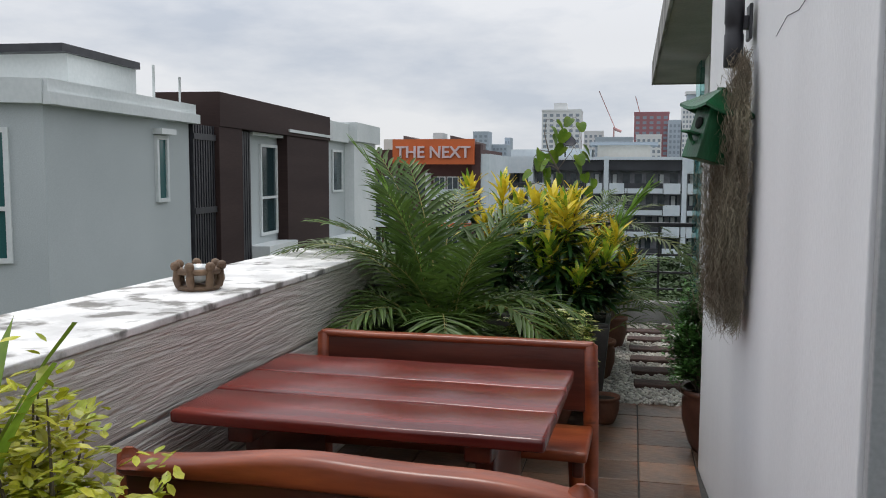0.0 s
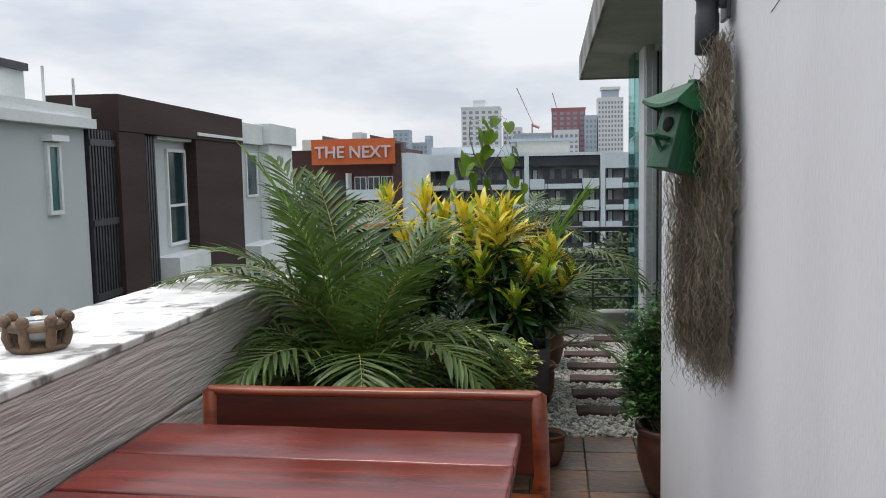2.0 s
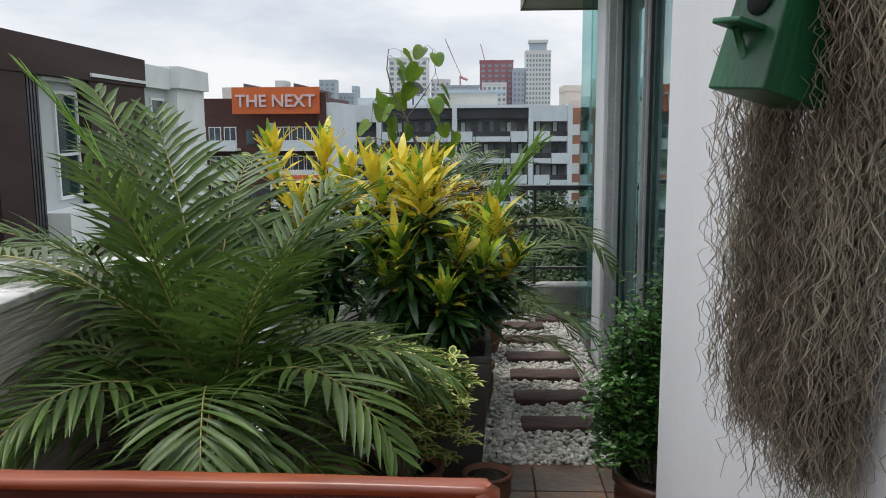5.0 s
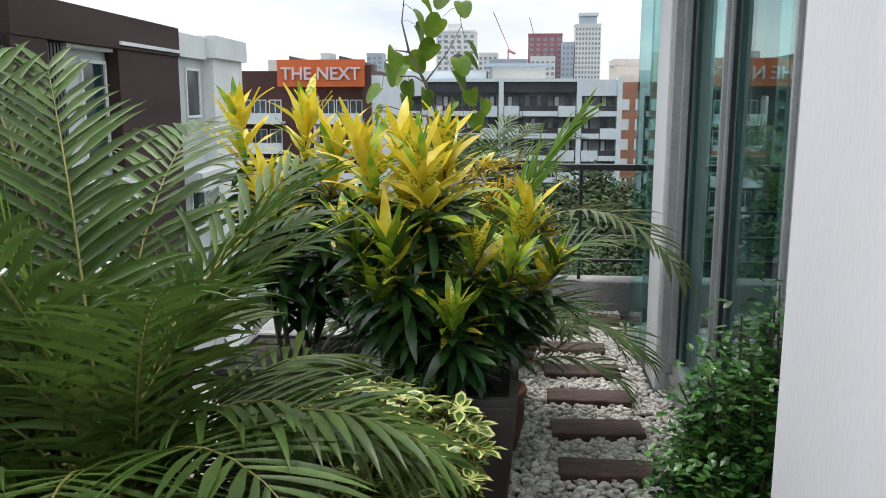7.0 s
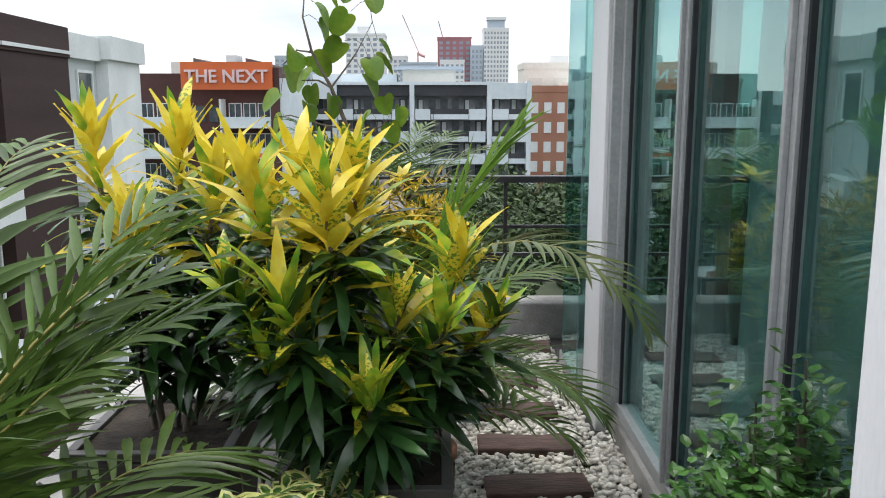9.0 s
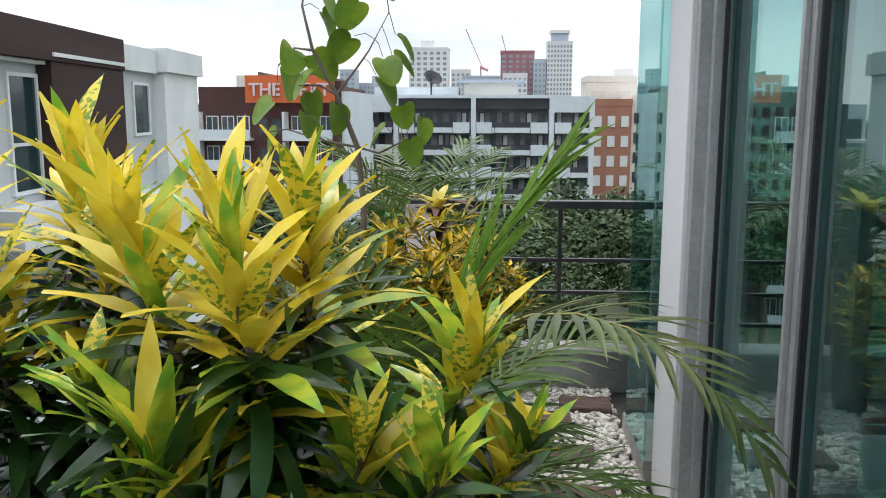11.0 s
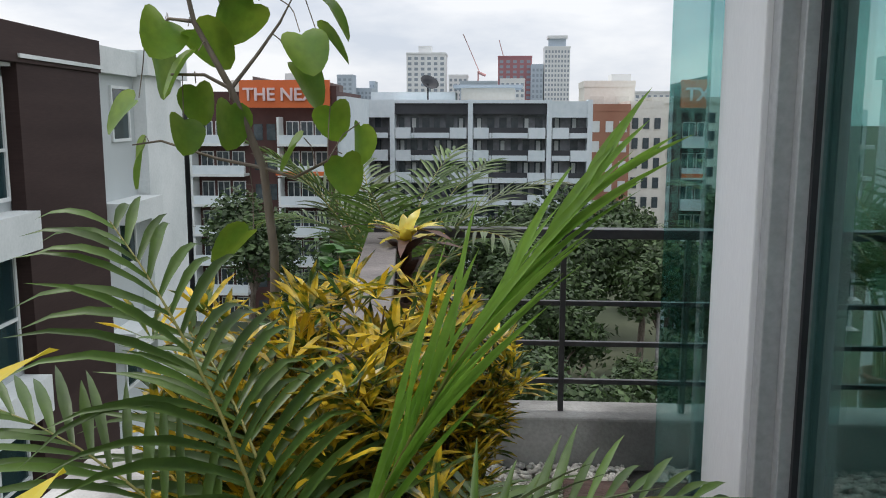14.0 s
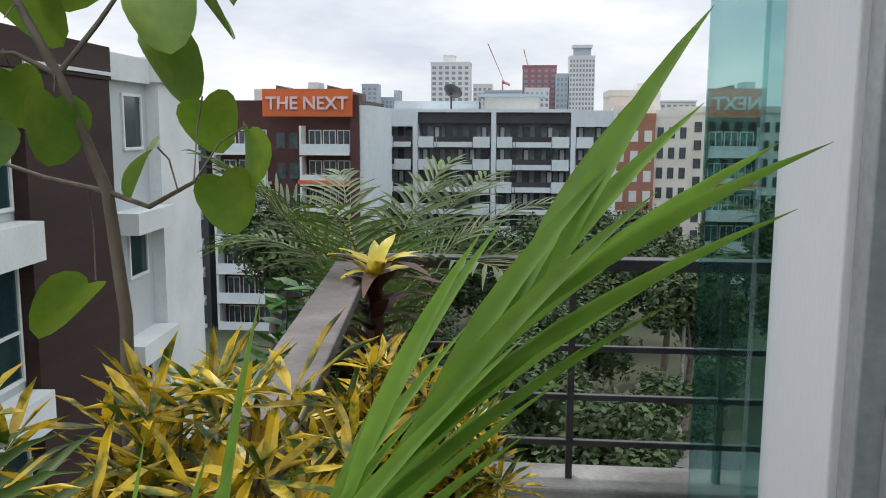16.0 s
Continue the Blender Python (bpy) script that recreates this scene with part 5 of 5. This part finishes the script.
def crown(e, h):
    part("roof_room", box(3, 14.5, 3, 14, h, h + 7), M_FARB, e)
    part("roof_slab", box(2, 15.5, 2, 15, h + 6.5, h + 8.5), M_FAR, e)


sign_block()
long_block()
grid_block("apartment_building", 13.9, 135, 6.1, 12, 2.6, M_TERRA, M_TRIM, "rust-red apartment block with white window frames", 3, 6, 3.0)
grid_block("apartment_building", 20.1, 136, 5.0, 12, 3.1, M_CREAM, M_WINFAR, "cream apartment block with small dark windows", 3, 8, 3.0)
grid_block("apartment_building", 14.4, 148, 8.2, 10, 6.6, M_CREAM, M_CREAM, "cream rooftop block with water tanks behind", 2, 2, 3.0, extra=lambda e, h: part("roof_room", box(4.6, 7.8, 2, 6, h, h + 2.2), M_FAR, e))
grid_block("apartment_building", 26, 150, 26, 14, 4.0, M_CREAM, M_WINFAR, "cream apartment block with rows of windows", 12, 7, 3.0)
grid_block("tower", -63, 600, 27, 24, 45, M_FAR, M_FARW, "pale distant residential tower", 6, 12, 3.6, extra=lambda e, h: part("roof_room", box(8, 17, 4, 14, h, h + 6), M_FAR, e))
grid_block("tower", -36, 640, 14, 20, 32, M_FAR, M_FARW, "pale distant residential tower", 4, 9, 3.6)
grid_block("tower", 0.4, 620, 24, 24, 44, M_FARR, M_FARW, "haze-paled red distant tower under construction", 5, 12, 3.6)
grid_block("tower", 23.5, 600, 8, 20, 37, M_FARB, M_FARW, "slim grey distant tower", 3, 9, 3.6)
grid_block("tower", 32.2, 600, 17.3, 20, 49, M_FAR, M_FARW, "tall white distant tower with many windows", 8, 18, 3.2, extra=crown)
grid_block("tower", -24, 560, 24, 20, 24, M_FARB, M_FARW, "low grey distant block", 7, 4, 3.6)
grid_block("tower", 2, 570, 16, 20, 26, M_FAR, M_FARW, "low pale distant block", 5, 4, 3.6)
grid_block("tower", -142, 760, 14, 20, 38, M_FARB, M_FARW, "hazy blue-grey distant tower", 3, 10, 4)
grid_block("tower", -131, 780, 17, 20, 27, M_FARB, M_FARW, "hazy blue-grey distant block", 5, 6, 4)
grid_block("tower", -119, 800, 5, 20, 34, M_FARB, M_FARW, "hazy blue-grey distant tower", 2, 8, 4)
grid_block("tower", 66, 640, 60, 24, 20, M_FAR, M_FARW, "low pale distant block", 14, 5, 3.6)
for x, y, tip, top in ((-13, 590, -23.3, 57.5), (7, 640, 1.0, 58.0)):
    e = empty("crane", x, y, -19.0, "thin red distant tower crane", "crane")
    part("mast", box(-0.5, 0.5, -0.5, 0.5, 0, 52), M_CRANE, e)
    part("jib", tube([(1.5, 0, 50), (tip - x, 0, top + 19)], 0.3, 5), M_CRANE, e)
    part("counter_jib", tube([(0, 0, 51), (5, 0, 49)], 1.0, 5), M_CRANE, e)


# ---- trees below ----
def tree(x, y, height, radius, seed):
    rnd = random.Random(seed)
    e = empty("tree", x, y, -18.98, "leafy green tree standing below the terrace", "tree", "trees along the street")
    th = height * 0.45
    part("trunk", tube([(0, 0, 0), (0.2, 0.1, th * 0.6), (0.1, 0.3, th)], [0.35, 0.26, 0.16], 8), M_TWIG, e)
    verts, faces, centres = [], [], []
    for k in range(9):
        a = rnd.uniform(0, 6.28)
        c = Vector((radius * 0.6 * math.cos(a) * rnd.uniform(0.3, 1), radius * 0.6 * math.sin(a) * rnd.uniform(0.3, 1), th + (height - th) * rnd.uniform(0.15, 0.85)))
        centres.append((c, radius * rnd.uniform(0.3, 0.52)))
        part("limb", tube([(0.1, 0.3, th * 0.92), Vector((0.1, 0.3, th)).lerp(c, 0.5) + Vector((0, 0, 0.3)), c], [0.14, 0.09, 0.03], 6), M_TWIG, e)
    for c, r in centres:
        for k in range(420):
            d = Vector((rnd.gauss(0, 1), rnd.gauss(0, 1), rnd.gauss(0, 0.75))).normalized()
            p = c + d * r * rnd.uniform(0.55, 1.08) * (1 + 0.3 * noise.noise(d * 2.3 + c))
            s, t = rnd.uniform(0.16, 0.36), Vector((rnd.gauss(0, 1), rnd.gauss(0, 1), rnd.gauss(0, 0.6))).normalized()
            u = t.cross(d + Vector((0, 0, 0.4))).normalized()
            b = len(verts)
            verts.extend((p - t * s, p + u * s * 0.5, p + t * s, p - u * s * 0.5))
            faces.append((b, b + 1, b + 2, b + 3))
    link("crown", mesh_from("crown", verts, faces), M_TREE, e)
    return e


kinds = [tree(-2, 66, 14, 4.6, 40), tree(7, 70, 12.5, 4.4, 41), tree(1.5, 47, 8.5, 3.8, 42), tree(12, 74, 13.5, 4.8, 43)]
rt = random.Random(44)
spots = [(1, 50.5), (4, 57), (6, 51), (-3, 56), (2.5, 62), (-6, 57), (8.2, 55), (-7, 72), (16, 69), (3, 80), (-12, 80), (9, 86), (20, 82), (-5, 92), (1, 100), (14, 96), (-16, 98), (24, 98), (6.5, 46), (-2.5, 44), (4, 38), (-9, 62), (-14, 66), (26, 72), (-20, 72), (11.5, 62.5), (5, 63), (-1, 36),
         (18, 62.5), (-8, 50), (0.5, 55.5), (30, 90), (36, 80)]
for k, (x, y) in enumerate(spots):
    s = rt.uniform(0.85, 1.12)
    if y < 60:
        s *= 0.72
    src = kinds[k % 4]
    cp = copy_thing(src, pose(x, y, -18.98, 0, 0, rt.uniform(0, 360)))
    cp.scale = (s, s, s)
street = empty("lamp_post", 11.0, 61.2, -18.98, "pale concrete utility post by the street", "post")
part("pole", tube([(0, 0, 0), (0, 0, 9)], [0.16, 0.11], 8), M_CONC, street)
part("crossarm", box(-0.9, 0.9, -0.06, 0.06, 8.3, 8.42), M_CONC, street)


# ---- stepping slabs, pebbles, tiles ----
def step(x, y, lx, ly, seed):
    bm = box(-lx / 2, lx / 2, -ly / 2, ly / 2, -0.02, 0.042)
    for k in range(1, 9):
        bmesh.ops.bisect_plane(bm, geom=bm.verts[:] + bm.edges[:] + bm.faces[:], plane_co=(-lx / 2 + lx * k / 9, 0, 0), plane_no=(1, 0, 0))
    for v in bm.verts:
        v.co.y += 0.016 * noise.noise((v.co.x * 9 + seed, v.co.y * 9, seed))
        v.co.x += 0.016 * noise.noise((seed, v.co.y * 12, v.co.x * 9))
        if v.co.z > 0:
            v.co.z += 0.006 * noise.noise((v.co.x * 11, v.co.y * 11, seed))
    es = [q for q in bm.edges if len(q.link_faces) == 2 and q.calc_face_angle(0) > 0.7]
    bmesh.ops.bevel(bm, geom=es, offset=0.009, segments=2, affect='EDGES', profile=0.5)
    for f in bm.faces:
        f.smooth = True
    ob = tagged(obj("stepping_stone", bm, M_STEP), "red-brown rough stepping slab set in white pebbles", "stepping stone", "stepping slabs")
    ob.matrix_basis = pose(x, y, 0, 0, 0, seed * 3 % 7 - 3)
    return (x - lx / 2 + 0.01, x + lx / 2 - 0.01, y - ly / 2 + 0.01, y + ly / 2 - 0.01)


STEPS = [step(0.27, 5.93, 0.42, 0.17, 1), step(0.25, 6.36, 0.42, 0.18, 2), step(0.24, 6.78, 0.42, 0.17, 3), step(0.23, 7.20, 0.42, 0.17, 4),
         step(0.20, 7.64, 0.40, 0.17, 5), step(0.12, 8.05, 0.42, 0.17, 6), step(0.42, 8.30, 0.26, 0.2, 7)]


def pebbles():
    rnd = random.Random(50)
    base = bmesh.new()
    bmesh.ops.create_icosphere(base, subdivisions=1, radius=1)
    bv, bf = [v.co.copy() for v in base.verts], [[v.index for v in f.verts] for f in base.faces]
    base.free()
    verts, faces = [], []

    def put(x, y, z):
        r = rnd.uniform(0.011, 0.021)
        m = Euler((rnd.uniform(-0.4, 0.4), rnd.uniform(-0.4, 0.4), rnd.uniform(0, 6.28))).to_matrix()
        sx, sy, sz = r * rnd.uniform(0.9, 1.35), r * rnd.uniform(0.75, 1.0), r * rnd.uniform(0.5, 0.75)
        b = len(verts)
        for v in bv:
            q = m @ Vector((v.x * sx, v.y * sy, v.z * sz))
            verts.append((q.x + x, q.y + y, q.z + z))
        faces.extend(tuple(b + k for k in f) for f in bf)
    for k in range(14000):
        x, y = rnd.uniform(-0.5, 0.66), rnd.uniform(5.46, 8.61)
        if x > 0.57 and y > 6.96:
            continue
        if any(a < x < b and c < y < d for a, b, c, d in STEPS):
            continue
        put(x, y, rnd.uniform(-0.012, 0.02))
    ob = link("pebbles", mesh_from("pebbles", verts, faces, smooth=True), M_PEBBLE)
    tagged(ob, "bed of rounded white and grey pebbles", "pebbles", kind="stuff")


def tiles():
    size, gap = 0.30, 0.007
    me = bpy.data.meshes.new("tile")
    bm = box(gap / 2, size - gap / 2, gap / 2, size - gap / 2, -0.014, 0.0, 0.003)
    bm.to_mesh(me)
    bm.free()
    me.materials.append(M_SLATE)
    rnd = random.Random(60)
    for i in range(-6, 2):
        for j in range(-1, 19):
            x, y = 0.08 + i * size, 5.475 - (j + 1) * size
            if x > 0.35 and y < 4.2 and y > 1.8 or x + size < -1.62:
                continue
            o = new("tile", me)
            o.parent = terrace
            o.matrix_basis = pose(x, y, rnd.uniform(-0.0015, 0.0015), rnd.uniform(-0.15, 0.15), rnd.uniform(-0.15, 0.15), 0)


pebbles()
tiles()
